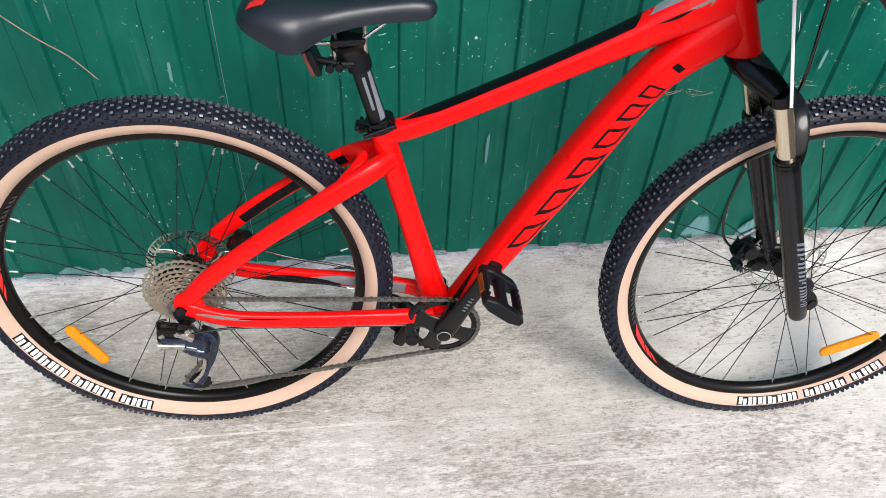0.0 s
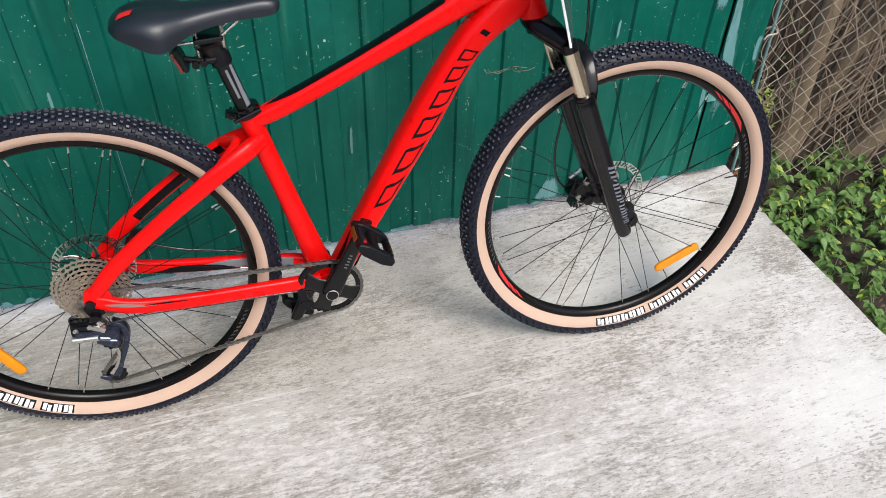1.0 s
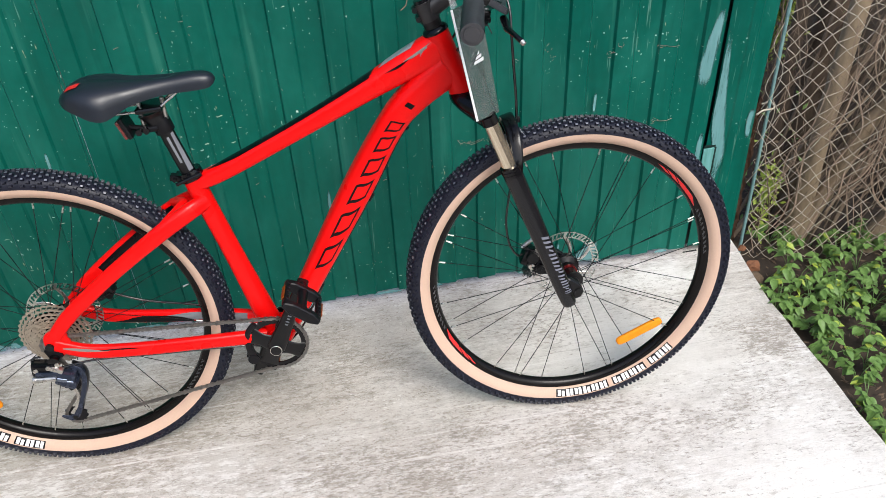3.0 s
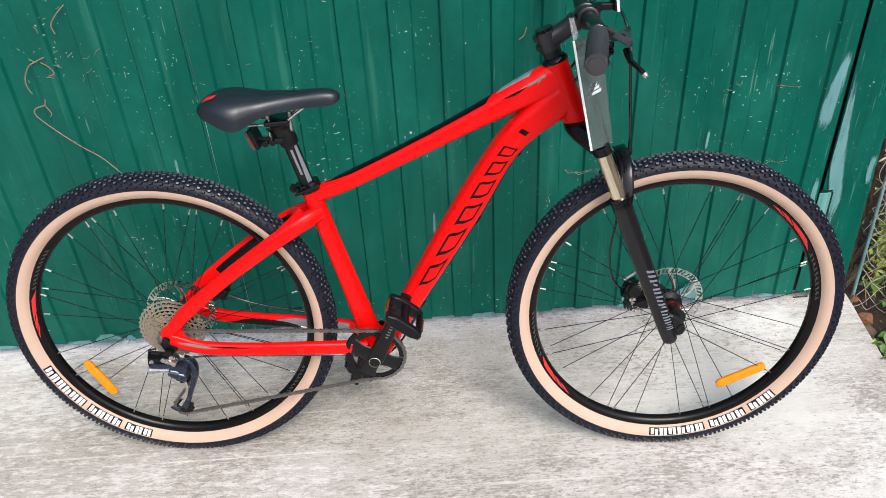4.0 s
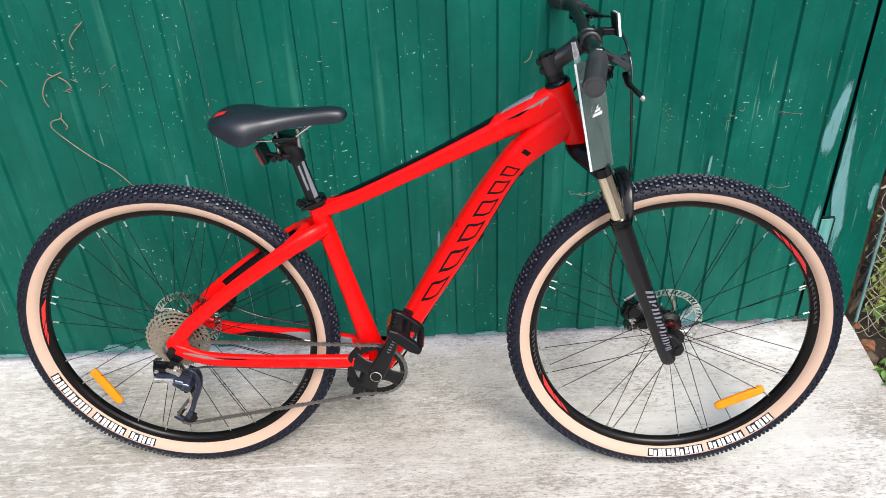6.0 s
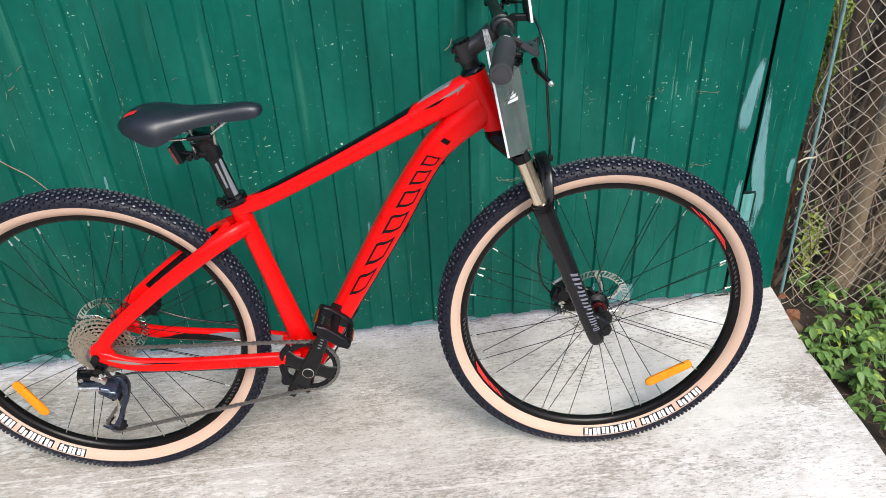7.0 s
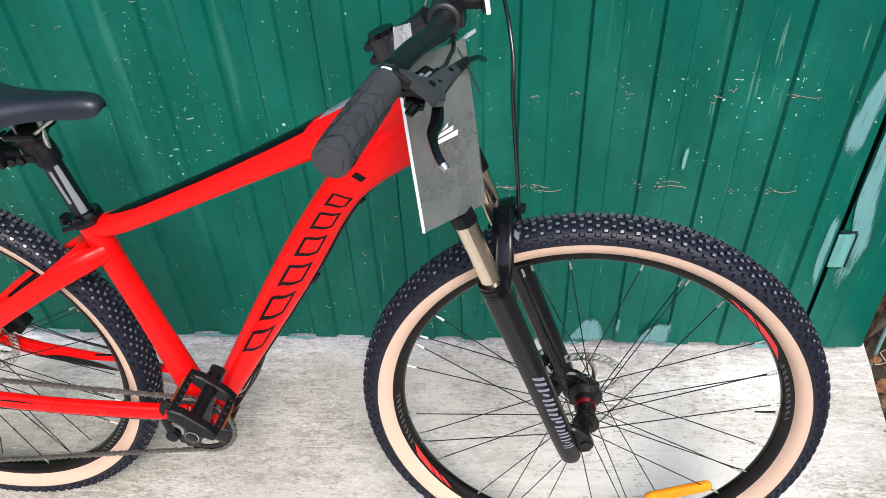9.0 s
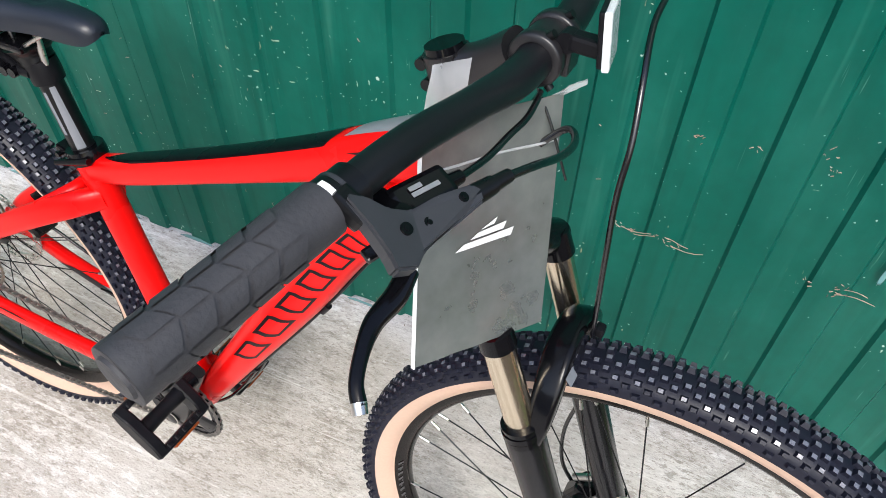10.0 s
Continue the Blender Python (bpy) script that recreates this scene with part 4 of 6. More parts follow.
# hoses and cables
for name, pts, r in (
    ("brake_hose", [(0.9485, -0.164, 1.0285), (0.956, -0.135, 1.021), (0.9590, -0.095, 1.003), (0.956, -0.055, 0.986), (0.948, -0.030, 0.978), (0.938, -0.022, 0.972), (0.920, -0.026, 0.952), (0.902, -0.022, 0.925), (0.884, -0.012, 0.900)], 0.0029),
    ("gear_cable", [(0.920, -0.163, 1.016), (0.9225, -0.131, 1.010), (0.922, -0.095, 1.005), (0.9215, -0.060, 1.000), (0.914, -0.018, 0.994), (0.897, 0.012, 0.955), (0.882, 0.030, 0.915), (0.850, 0.032, 0.890)], 0.0025),
    ("brake_hose", [(0.9485, 0.178, 1.0285), (0.962, 0.125, 1.034), (0.966, 0.070, 1.026), (0.9770, 0.025, 1.004), (0.9855, 0.000, 0.965), (0.987, -0.010, 0.920), (0.991, -0.008, 0.860), (0.996, -0.004, 0.790), (0.998, 0.008, 0.742), (1.000, 0.050, 0.690), (1.004, 0.082, 0.610), (0.997, 0.086, 0.545), (0.988, 0.086, 0.470), (0.997, 0.084, 0.405), (1.022, 0.078, 0.376), (1.040, 0.072, 0.384)], 0.0027),
    ("cable_tie", [(0.912, -0.020, 0.998), (0.928, -0.022, 0.972), (0.948, -0.024, 0.930)], 0.0011),
    ("gear_cable", [(0.560, 0.004, 0.392), (0.535, 0.004, 0.345), (0.505, -0.004, 0.300), (0.470, -0.012, 0.272), (0.432, -0.030, 0.280), (0.38, -0.046, 0.301), (0.22, -0.060, 0.3135), (0.08, -0.072, 0.3245), (0.0, -0.080, 0.318), (-0.040, -0.078, 0.318), (-0.046, -0.074, 0.342), (-0.030, -0.070, 0.346)], 0.0023),
    ("brake_hose", [(0.575, 0.012, 0.418), (0.548, 0.014, 0.362), (0.512, 0.020, 0.312), (0.460, 0.036, 0.286), (0.40, 0.058, 0.306), (0.28, 0.064, 0.346), (0.17, 0.070, 0.368), (0.11, 0.066, 0.396), (0.095, 0.058, 0.415)], 0.0026),
):
    b(name, cable(pts, r, 7, 10), HOSE)
b("gear_cable", cable([tuple(down.point(k, 270, 0.0015)) for k in np.linspace(0.16, 0.78, 9)], 0.0023, 4, 8), PLASTIC, "", down_tube)
for s0 in (0.30, 0.50, 0.70):
    p, q = down.point(s0 - 0.008, 270, 0.003), down.point(s0 + 0.008, 270, 0.003)
    b("cable_guide", rod(tuple(p), tuple(q), 0.0045, sides=12), PLASTIC, "", down_tube)

# suspension fork


def leg(z, y):
    """A place on the axis of a fork leg at the height z."""
    return (0.9330 + (0.778 - z) * 0.3779, y + FORK, z)


b("steerer_base", rod((0.8925, 0, 0.815), (0.9, 0, 0.795), 0.026, 0.024, 28), GLOSS)
b("fork_crown", join(Tube([(0.929, -0.073, 0.783, 0.0165, 0.0175), (0.914, -0.046, 0.795, 0.023, 0.019), (0.897, -0.015, 0.808, 0.029, 0.017), (0.897, 0.015, 0.808, 0.029, 0.017), (0.914, 0.046, 0.797, 0.023, 0.019), (0.929, 0.071, 0.786, 0.0165, 0.0175)], 6, 2.4, (1, 0, 0)).mesh(20), rod(leg(0.792, -0.069), leg(0.776, -0.069), 0.0160, 0.0172, 24), rod(leg(0.800, 0.069), leg(0.774, 0.069), 0.0165, 0.0178, 24)), GLOSS, "gloss black fork crown")
for s in (-1, 1):
    b("stanchion", rod(leg(0.785, s * 0.069), leg(0.640, s * 0.069), 0.0150, sides=28), STANCHION, "polished metal stanchion")
    lowt = Tube([(*leg(0.676, s * 0.069), 0.0185, 0.0190), (*leg(0.664, s * 0.069), 0.0190, 0.0200), (*leg(0.630, s * 0.069), 0.0188, 0.0195), (*leg(0.50, s * 0.069), 0.0178, 0.0185), (*leg(0.40, s * 0.069), 0.0170, 0.0180), (*leg(0.352, s * 0.069), 0.0150, 0.0165), (*leg(0.342, s * 0.069), 0.0120, 0.0130)], 8, 2.2)
    lower = b("fork_leg", lowt.mesh(28), FORK_PAINT, "dark grey-black fork lower leg")
    for k, w in ((0.682, 0.0196), (0.676, 0.0206), (0.669, 0.0202)):
        b("wiper_seal", rod(leg(k + 0.003, s * 0.069), leg(k - 0.003, s * 0.069), w, sides=28), GLOSS, "", lower)
    for i in range(9 if s < 0 else 0):
        u = 0.470 + 0.0290 * i
        b("print_bar", lowt.patch(u, u + 0.0072, 128, 178, 0.0006, 3, 8, -0.010), LEG_PRINT, "grey printed bar", lower)
        b("print_bar", lowt.patch(u + 0.0135, u + 0.0207, 128 + 12 * (i % 2), 178 - 12 * (i % 3 == 1), 0.0006, 3, 8, -0.010), LEG_PRINT, "grey printed bar", lower)
    b("fork_dropout", join(flat([(1.078, 0.405), (1.100, 0.404), (1.122, 0.386), (1.130, 0.368), (1.124, 0.354), (1.104, 0.348), (1.090, 0.354)], s * 0.060 - 0.007 + FORK, s * 0.060 + 0.007 + FORK, 0.003)), SATIN, "", lower)
arch_half = [(0.980, 0.070, 0.650, 0.011, 0.011), (0.984, 0.067, 0.690, 0.012, 0.009), (0.983, 0.052, 0.726, 0.0135, 0.008), (0.980, 0.030, 0.746, 0.0145, 0.008)]
b("fork_arch", Tube([(x, -y + FORK, z, u, v) for x, y, z, u, v in arch_half] + [(0.978, FORK, 0.752, 0.0145, 0.008)] + [(x, y + FORK, z, u, v) for x, y, z, u, v in arch_half[::-1]], 8, 4.5, (1, 0, 0.3)).mesh(20), GLOSS, "gloss black fork arch")
b("print_bar", rbox((0.0008, 0.016, 0.010), 0.0002, pose(0.9985, -0.050, 0.742, 0, -40, 0)), GREY_PRINT, "pale printed bar")
b("hose_clip", rbox((0.010, 0.012, 0.012), 0.003, pose(1.002, 0.016, 0.742)), PLASTIC)
front_cal = b("brake_caliper", join(rbox((0.058, 0.032, 0.044), 0.008, pose(1.046, 0.064, 0.384, 0, 22, 0)), rbox((0.034, 0.040, 0.030), 0.007, pose(1.062, 0.062, 0.362, 0, 22, 0)), rbox((0.022, 0.026, 0.052), 0.006, pose(1.070, 0.066, 0.398, 0, 22, 0))), GLOSS, "black front disc-brake caliper")
for x, z, r in ((1.040, 0.394, 0.0135), (1.058, 0.362, 0.0105)):
    b("caliper_cap", rod((x, 0.036, z), (x, 0.086, z), r, sides=20), SATIN, "", front_cal)
b("bolt", rod((1.020, 0.066, 0.411), (1.066, 0.066, 0.446), 0.0052), STEEL, "bright caliper bolt", front_cal)
b("bolt", rod((1.034, 0.040, 0.372), (1.034, 0.052, 0.372), 0.0050, sides=12), STEEL, "bright caliper bolt", front_cal)
for k in range(4):
    b("caliper_fin", rbox((0.003, 0.030, 0.018), 0.0008, pose(1.026 + 0.007 * k, 0.062, 0.352 - 0.003 * k, 0, 22, 0), 1), CAGE_STEEL, "dark cooling fin", front_cal)
b("brake_caliper", join(rbox((0.046, 0.028, 0.030), 0.006, pose(0.090, 0.052, 0.418, 0, -28, 0)), rod((0.084, 0.034, 0.424), (0.084, 0.072, 0.424), 0.010), rod((0.104, 0.034, 0.412), (0.104, 0.070, 0.412), 0.008), rod((0.062, 0.056, 0.405), (0.118, 0.056, 0.432), 0.004)), SATIN, "black rear disc-brake caliper")

# ---- wheels ----
SIDE = [(-0.0125, 0.3160), (-0.0185, 0.3200), (-0.0237, 0.3262), (-0.0266, 0.3330), (-0.0277, 0.3395)]
CROWN = [(-0.0277, 0.3395), (-0.0276, 0.3470), (-0.0256, 0.3540), (-0.0196, 0.3596), (-0.0100, 0.3632), (0.0, 0.3642)]


def crown_r(y):
    return float(np.interp(abs(y), [abs(p[0]) for p in CROWN[::-1]], [p[1] for p in CROWN[::-1]]))


def side_at(r):
    return float(np.interp(r, [p[1] for p in SIDE], [p[0] for p in SIDE]))


def knobs():
    """The tread blocks of one tyre, joined: they are too many and too small to be picked apart."""
    verts, faces, mats = [], [], []
    rows = 212
    for i in range(rows):
        kinds = [(0.0050, 0.0078, 0.0094), (0.0160, 0.0068, 0.0084), (0.0248, 0.0060, 0.0086)] if i % 2 == 0 else [(0.0106, 0.0070, 0.0088), (0.0208, 0.0062, 0.0082), (0.0273, 0.0052, 0.0094)]
        for y0, wy, wt in kinds:
            for s in (-1, 1):
                y = y0 * s
                a0 = 2 * math.pi * (i + (0.18 if s > 0 else 0)) / rows
                slope = (crown_r(y + 0.001) - crown_r(y - 0.001)) / 0.002
                slope = max(-2.2, min(2.2, slope))
                ny, nr = -slope, 1.0
                ln = math.hypot(ny, nr)
                ny, nr = ny / ln, nr / ln
                o = len(verts)
                for h, k in ((-0.002, 1.06), (0.0047, 0.60)):
                    for dy, dt in ((-1, -1), (1, -1), (1, 1), (-1, 1)):
                        yy = y + nr * dy * wy / 2 * k + ny * h
                        rr = crown_r(y) - ny * dy * wy / 2 * k + nr * h
                        a = a0 + dt * wt / 2 * k / rr
                        verts.append((rr * math.cos(a), yy, rr * math.sin(a)))
                for q in ((4, 5, 6, 7), (0, 1, 5, 4), (1, 2, 6, 5), (2, 3, 7, 6), (3, 0, 4, 7)):
                    faces.append(tuple(o + v for v in q))
                # Top faces of the inner rows take the painted sheen.
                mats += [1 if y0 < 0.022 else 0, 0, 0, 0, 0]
    return solid(verts, faces, False, mats)


def side_patch(a0, a1, r0, r1, lift, n=24):
    """A print on the near sidewall between two angles (degrees) and two radii."""
    verts, faces = [], []
    for i in range(n + 1):
        a = radians(a0 + (a1 - a0) * i / n)
        for j in range(5):
            r = r0 + (r1 - r0) * j / 4
            verts.append((r * math.cos(a), side_at(r) - lift, r * math.sin(a)))
    for i in range(n):
        for j in range(4):
            faces.append((i * 5 + j, (i + 1) * 5 + j, (i + 1) * 5 + j + 1, i * 5 + j + 1))
    return solid(verts, faces)


def rim_patch(a0, a1, r0, r1, n=16, lean=0.0):
    """A print on the near side of the rim; its ends lean by some degrees."""
    verts, faces = [], []
    for i in range(n + 1):
        for j in range(7):
            r = r0 + (r1 - r0) * j / 6
            a = radians(a0 + (a1 - a0) * i / n + lean * (j / 6 - 0.5))
            verts.append((r * math.cos(a), float(np.interp(r, [0.2992, 0.3048, 0.311, 0.317], [-0.0060, -0.0110, -0.0140, -0.0140])) - 0.0009, r * math.sin(a)))
    for i in range(n):
        for j in range(6):
            faces.append((7 * i + j, 7 * i + 7 + j, 7 * i + 8 + j, 7 * i + 1 + j))
    return solid(verts, faces)


def rotor_mesh(r=0.080):
    """A drilled brake disc: two rims, cross-bars with slots between them, and six curved arms."""
    bm = bmesh.new()

    def ring(ra, rb, n=72):
        bm.from_mesh(lathe([(ra, -0.0009), (rb, -0.0009), (rb, 0.0009), (ra, 0.0009)], n, True))

    ring(r - 0.0022, r)
    ring(r - 0.0155, r - 0.0125)
    ring(0.016, 0.026, 40)
    for i in range(48):
        a = 2 * math.pi * i / 48
        w = 0.0028 if i % 4 else 0.0060
        t = rbox((0.0115, 0.0017, w), 0.0002, Matrix.Rotation(-a, 4, "Y") @ Matrix.Translation((r - 0.0073, 0, 0)) @ Matrix.Rotation(0.5, 4, "Y"), 1)
        me = bpy.data.meshes.new("t")
        t.to_mesh(me)
        t.free()
        bm.from_mesh(me)
    for i in range(6):
        a = 2 * math.pi * i / 6
        p = [(0.024 + (r - 0.038) * u) for u in (0, 0.5, 1)]
        k = [(q * math.cos(a + 0.5 * u), 0, q * math.sin(a + 0.5 * u), 0.0009, 0.0042) for q, u in zip(p, (0, 0.5, 1))]
        bm.from_mesh(Tube(k, 4, 4.0).mesh(8))
    return bm


def wheel(name, x, label, flange_near, flange_far, y_near, y_far, turn):
    rim = part(name, lathe([(0.3170, -0.0128), (0.3170, -0.0140), (0.3110, -0.0140), (0.3048, -0.0110), (0.3006, -0.0060), (0.2990, 0.0), (0.3006, 0.0060), (0.3048, 0.0110), (0.3110, 0.0140), (0.3170, 0.0140), (0.3170, 0.0128), (0.309, 0.011), (0.309, -0.011)], 128, True), RIM, bike, label)
    rim.matrix_local = pose(x, 0.005, 0.3692, -1.16, 0, 0.56) if x > 1 else pose(-0.0045, 0.002, 0.369, 0.3, 0, 2.2) @ Matrix.Scale(1.001, 4)
    part("tyre", lathe([(r, y) for y, r in CROWN] + [(r, -y) for y, r in CROWN[-2::-1]], 128), RUBBER, rim, "black knobbly tyre casing")
    tagged(part("tread", knobs(), [RUBBER, KNOB_SHEEN], rim, "small rubber tread blocks with sky sheen painted on their tops"), kind="stuff")
    for s in (1, -1):
        part("sidewall", lathe([(r, s * y) for y, r in SIDE], 128), TAN, rim, "smooth tan tyre sidewall")
    part("hub", join(lathe([(0.0, y_near - 0.012), (0.010, y_near - 0.012), (0.011, y_near - 0.004), (flange_near, y_near - 0.003), (flange_near, y_near + 0.001), (0.016, y_near + 0.006), (0.0145, 0.0), (0.017, y_far - 0.007), (flange_far, y_far - 0.001), (flange_far, y_far + 0.003), (0.014, y_far + 0.004), (0.012, y_far + 0.016), (0.0, y_far + 0.016)], 32), rod((0, -0.074, 0), (0, 0.074, 0), 0.0055)), SATIN, rim, "black alloy hub")
    rot = part("brake_rotor", rotor_mesh(), STEEL, rim, "slotted bright steel brake disc")
    rot.matrix_local = pose(0, y_far + 0.018, 0, 0, 0, 0)
    for fl, yy, s in ((flange_near, y_near, -1), (flange_far, y_far, 1)):
        p0, p1 = Vector((fl - 0.003, yy, 0)), None
        cross = radians(62)
        p1 = Vector((0.2970 * math.cos(cross), s * 0.004, 0.2970 * math.sin(cross)))
        length = (p1 - p0).length
        me = rod((0, 0, 0), (0, 0, length), 0.00092, sides=6)
        nip = rod((0, 0, length - 0.013), (0, 0, length + 0.001), 0.0021, 0.0017, 8)
        me.materials.append(SPOKE)
        nip.materials.append(STEEL)
        for i in range(16):
            way = 1 if i % 2 else -1
            base = radians(turn + 22.5 * i + (11.25 if s > 0 else 0))
            ah, ar = base - way * cross / 2 - way * radians(4), base + way * cross / 2 - way * radians(4)
            q0 = Vector(((fl - 0.003) * math.cos(ah), yy + (0.002 if way > 0 else -0.002), (fl - 0.003) * math.sin(ah)))
            q1 = Vector((0.2970 * math.cos(ar), s * 0.004, 0.2970 * math.sin(ar)))
            m = Matrix.Translation(q0) @ (q1 - q0).to_track_quat("Z", "Y").to_matrix().to_4x4()
            for nm, mesh in (("spoke", me), ("nipple", nip)):
                ob = new(nm, mesh)
                ob.parent = rim
                ob.matrix_local = m
    return rim


front_wheel = wheel("front_wheel", 1.1164, "front wheel with black rim, black spokes and a tan-wall tyre", 0.0215, 0.0285, -0.034, 0.026, 4.0)
rear_wheel = wheel("rear_wheel", 0.0, "rear wheel with black rim, black spokes and a tan-wall tyre", 0.0240, 0.0285, -0.020, 0.030, 9.0)
for rim, lo, hi, reds in ((rear_wheel, -163, -111, ((162, 181, 138, 160), (0, 0, -46, -24))), (front_wheel, -95, -42, ((30, 52, 4, 27), (203, 222, 178, 201)))):
    step, at = (hi - lo) / 14.4, lo
    for count in (6, 4, 3):
        part("print_patch", side_patch(at - step * 0.1, at + step * (count + 0.05), 0.3200, 0.3368, 0.0005), BLACK_PAINT, rim, "black printed patch")
        for i in range(count):
            c = at + step * (i + 0.08)
            part("print_bar", side_patch(c, c + step * 0.36, 0.3212, 0.3356 if i % 2 else 0.3340, 0.0011, 5), WHITE, rim, "white printed bar")
            part("print_bar", side_patch(c + step * 0.47, c + step * 0.80, 0.3212 if i % 3 else 0.3234, 0.3356, 0.0011, 5), WHITE, rim, "white printed bar")
        at += step * (count + 0.7)
    for a0, a1, b0, b1 in reds:
        if a1 > a0:
            part("red_decal", rim_patch(a0, a0 + 0.55 * (a1 - a0), 0.3045, 0.3118, 12, 5.0), RED_PRINT, rim, "red printed flash")
            part("red_decal", rim_patch(a0 + 0.60 * (a1 - a0), a0 + 0.80 * (a1 - a0), 0.3048, 0.3114, 6, 5.0), RED_PRINT, rim, "red printed flash")
            part("red_decal", rim_patch(a0 + 0.86 * (a1 - a0), a1, 0.3052, 0.3108, 6, 5.0), RED_PRINT, rim, "red printed flash")
        for i in range(10):
            c = b0 + (b1 - b0) * i / 10
            part("print_bar", rim_patch(c, c + 0.9, 0.3050, 0.3108, 3, 1.2), DIM_PRINT, rim, "grey printed bar")
            part("print_bar", rim_patch(c + 0.9, c + 1.5, 0.3050 + 0.0019 * (i % 3), 0.3068 + 0.0019 * (i % 3), 2, 0.4), DIM_PRINT, rim, "grey printed bar")


def wheel_reflector(rim, x0, z0, x1, z1):
    """An amber reflector clipped between the spokes: rounded ends, a raised rim and a clip in its middle."""
    p, q = np.array((x0, -0.004, z0 - R)), np.array((x1, -0.004, z1 - R))
    at = lambda f: p + (q - p) * f
    ob = part("reflector", Tube([(*at(f), 0.0058 * w, 0.0108 * w) for f, w in ((0, 0.45), (0.03, 0.78), (0.12, 0.98), (0.5, 1.0), (0.88, 0.98), (0.97, 0.78), (1, 0.45))], 5, 3.6).mesh(24), ORANGE, rim, "amber plastic spoke reflector")
    c = at(0.5)
    part("reflector_clip", join(rod((c[0], c[1] - 0.0066, c[2]), (c[0], c[1] - 0.005, c[2]), 0.0042, sides=14), *[rbox((0.010, 0.0012, 0.0016), 0.0003, Matrix.Translation(Vector(at(f)) - Vector((0, 0.0058, 0))) @ Matrix.Rotation(-math.atan2(*(q - p)[[2, 0]]), 4, "Y"), 1) for f in (0.25, 0.33, 0.67, 0.75)]), ORANGE, ob)
    return ob


wheel_reflector(rear_wheel, -0.232, 0.268, -0.184, 0.170)
wheel_reflector(front_wheel, 1.240 - 1.1204, 0.156, 1.345 - 1.1204, 0.208)
part("hub_ring", lathe([(0.0152, -0.002), (0.0178, -0.002), (0.0178, 0.005), (0.0152, 0.005)], 28, True), surface("dark_red_anodised", (0.22, 0.010, 0.012), 0.3, metal=0.6, vary=0.2, bump=0.02), front_wheel, "dark red anodised ring")
for rim, y in ((front_wheel, -0.083), (rear_wheel, -0.078)):
    part("axle_nut", rod((0, y, 0), (0, y + 0.014, 0), 0.008, 0.0095, 18), SATIN, rim)
    part("valve", rod((0.262, 0, 0.02), (0.293, 0, 0.022), 0.0015, 0.0021, 8), GLOSS, rim)

# ---- drive train ----


def toothed(r, teeth, y, thick=0.0018, inner=0.0, depth=0.0045):
    """A sprocket with teeth, about the y axis, with a round opening."""
    outer, n = [], teeth * 4
    for i in range(n):
        k = (0.0, depth * 0.55, depth * 0.8, depth * 0.3)[i % 4]
        a = 2 * math.pi * i / n
        outer.append(((r - depth * 0.35 + k) * math.cos(a), (r - depth * 0.35 + k) * math.sin(a)))
    verts, faces = [], []
    for yy in (y - thick / 2, y + thick / 2):
        for i, (x, z) in enumerate(outer):
            a = 2 * math.pi * i / n
            verts += [(x, yy, z), (inner * math.cos(a), yy, inner * math.sin(a))]
    o = 2 * n
    for i in range(n):
        j = (i + 1) % n
        faces += [(2 * i, 2 * j, 2 * j + 1, 2 * i + 1), (o + 2 * i, o + 2 * i + 1, o + 2 * j + 1, o + 2 * j), (2 * i, o + 2 * i, o + 2 * j, 2 * j), (2 * i + 1, 2 * j + 1, o + 2 * j + 1, o + 2 * i + 1)]
    return solid(verts, faces, False)


teeth = [36, 32, 28, 25, 22, 20, 18, 15, 13, 11]
for i, k in enumerate(teeth):
    r = k * 0.0127 / (2 * math.pi)
    y0 = -0.026 - 0.0041 * i
    bits = [toothed(r, k, y0, 0.0019, r - 0.0040), toothed(r - 0.0105, k, y0, 0.0015, r - 0.0135, 0.0005)]
    for a in range(k):
        turn = Matrix.Rotation(2 * math.pi * (a + 0.3 * i) / k, 4, "Y") @ Matrix.Translation((r - 0.0072, y0, 0)) @ Matrix.Rotation(0.5, 4, "Y")
        bits.append(rbox((0.0085, 0.0014, 0.0026), 0.0003, turn, 1))
    part("sprocket", join(*bits), CASSETTE, rear_wheel, "worn silver steel cassette sprocket")
part("cassette_body", lathe([(0.0, -0.020), (0.054, -0.0225), (0.030, -0.045), (0.020, -0.060), (0.0, -0.061)], 40), GLOSS, rear_wheel, "black carrier inside the cassette")
part("cassette_core", rod((0, -0.022, 0), (0, -0.066, 0), 0.0175, sides=24), DULL_STEEL, rear_wheel)

# crank set
ring_mesh = join(toothed(0.0655, 32, -0.046, 0.0024, 0.052, 0.0055))
ring_ob = b("chainring", ring_mesh, GLOSS, "black chainring with a worn silver edge")
ring_ob.matrix_local = pose(BB[0], 0, BB[1])
for k in range(4):
    a = radians(63 + 90 * k)
    arm = Tube([(0.014 * math.cos(a), -0.052, 0.014 * math.sin(a), 0.004, 0.020), (0.035 * math.cos(a), -0.050, 0.035 * math.sin(a), 0.003, 0.0165), (0.057 * math.cos(a), -0.047, 0.057 * math.sin(a), 0.0025, 0.0215)], 5, 3.0).mesh(12)
    b("spider_arm", arm, SATIN, "", ring_ob)
PED = (0.5330, 0.4610)
OPP = (2 * BB[0] - PED[0], 2 * BB[1] - PED[1])
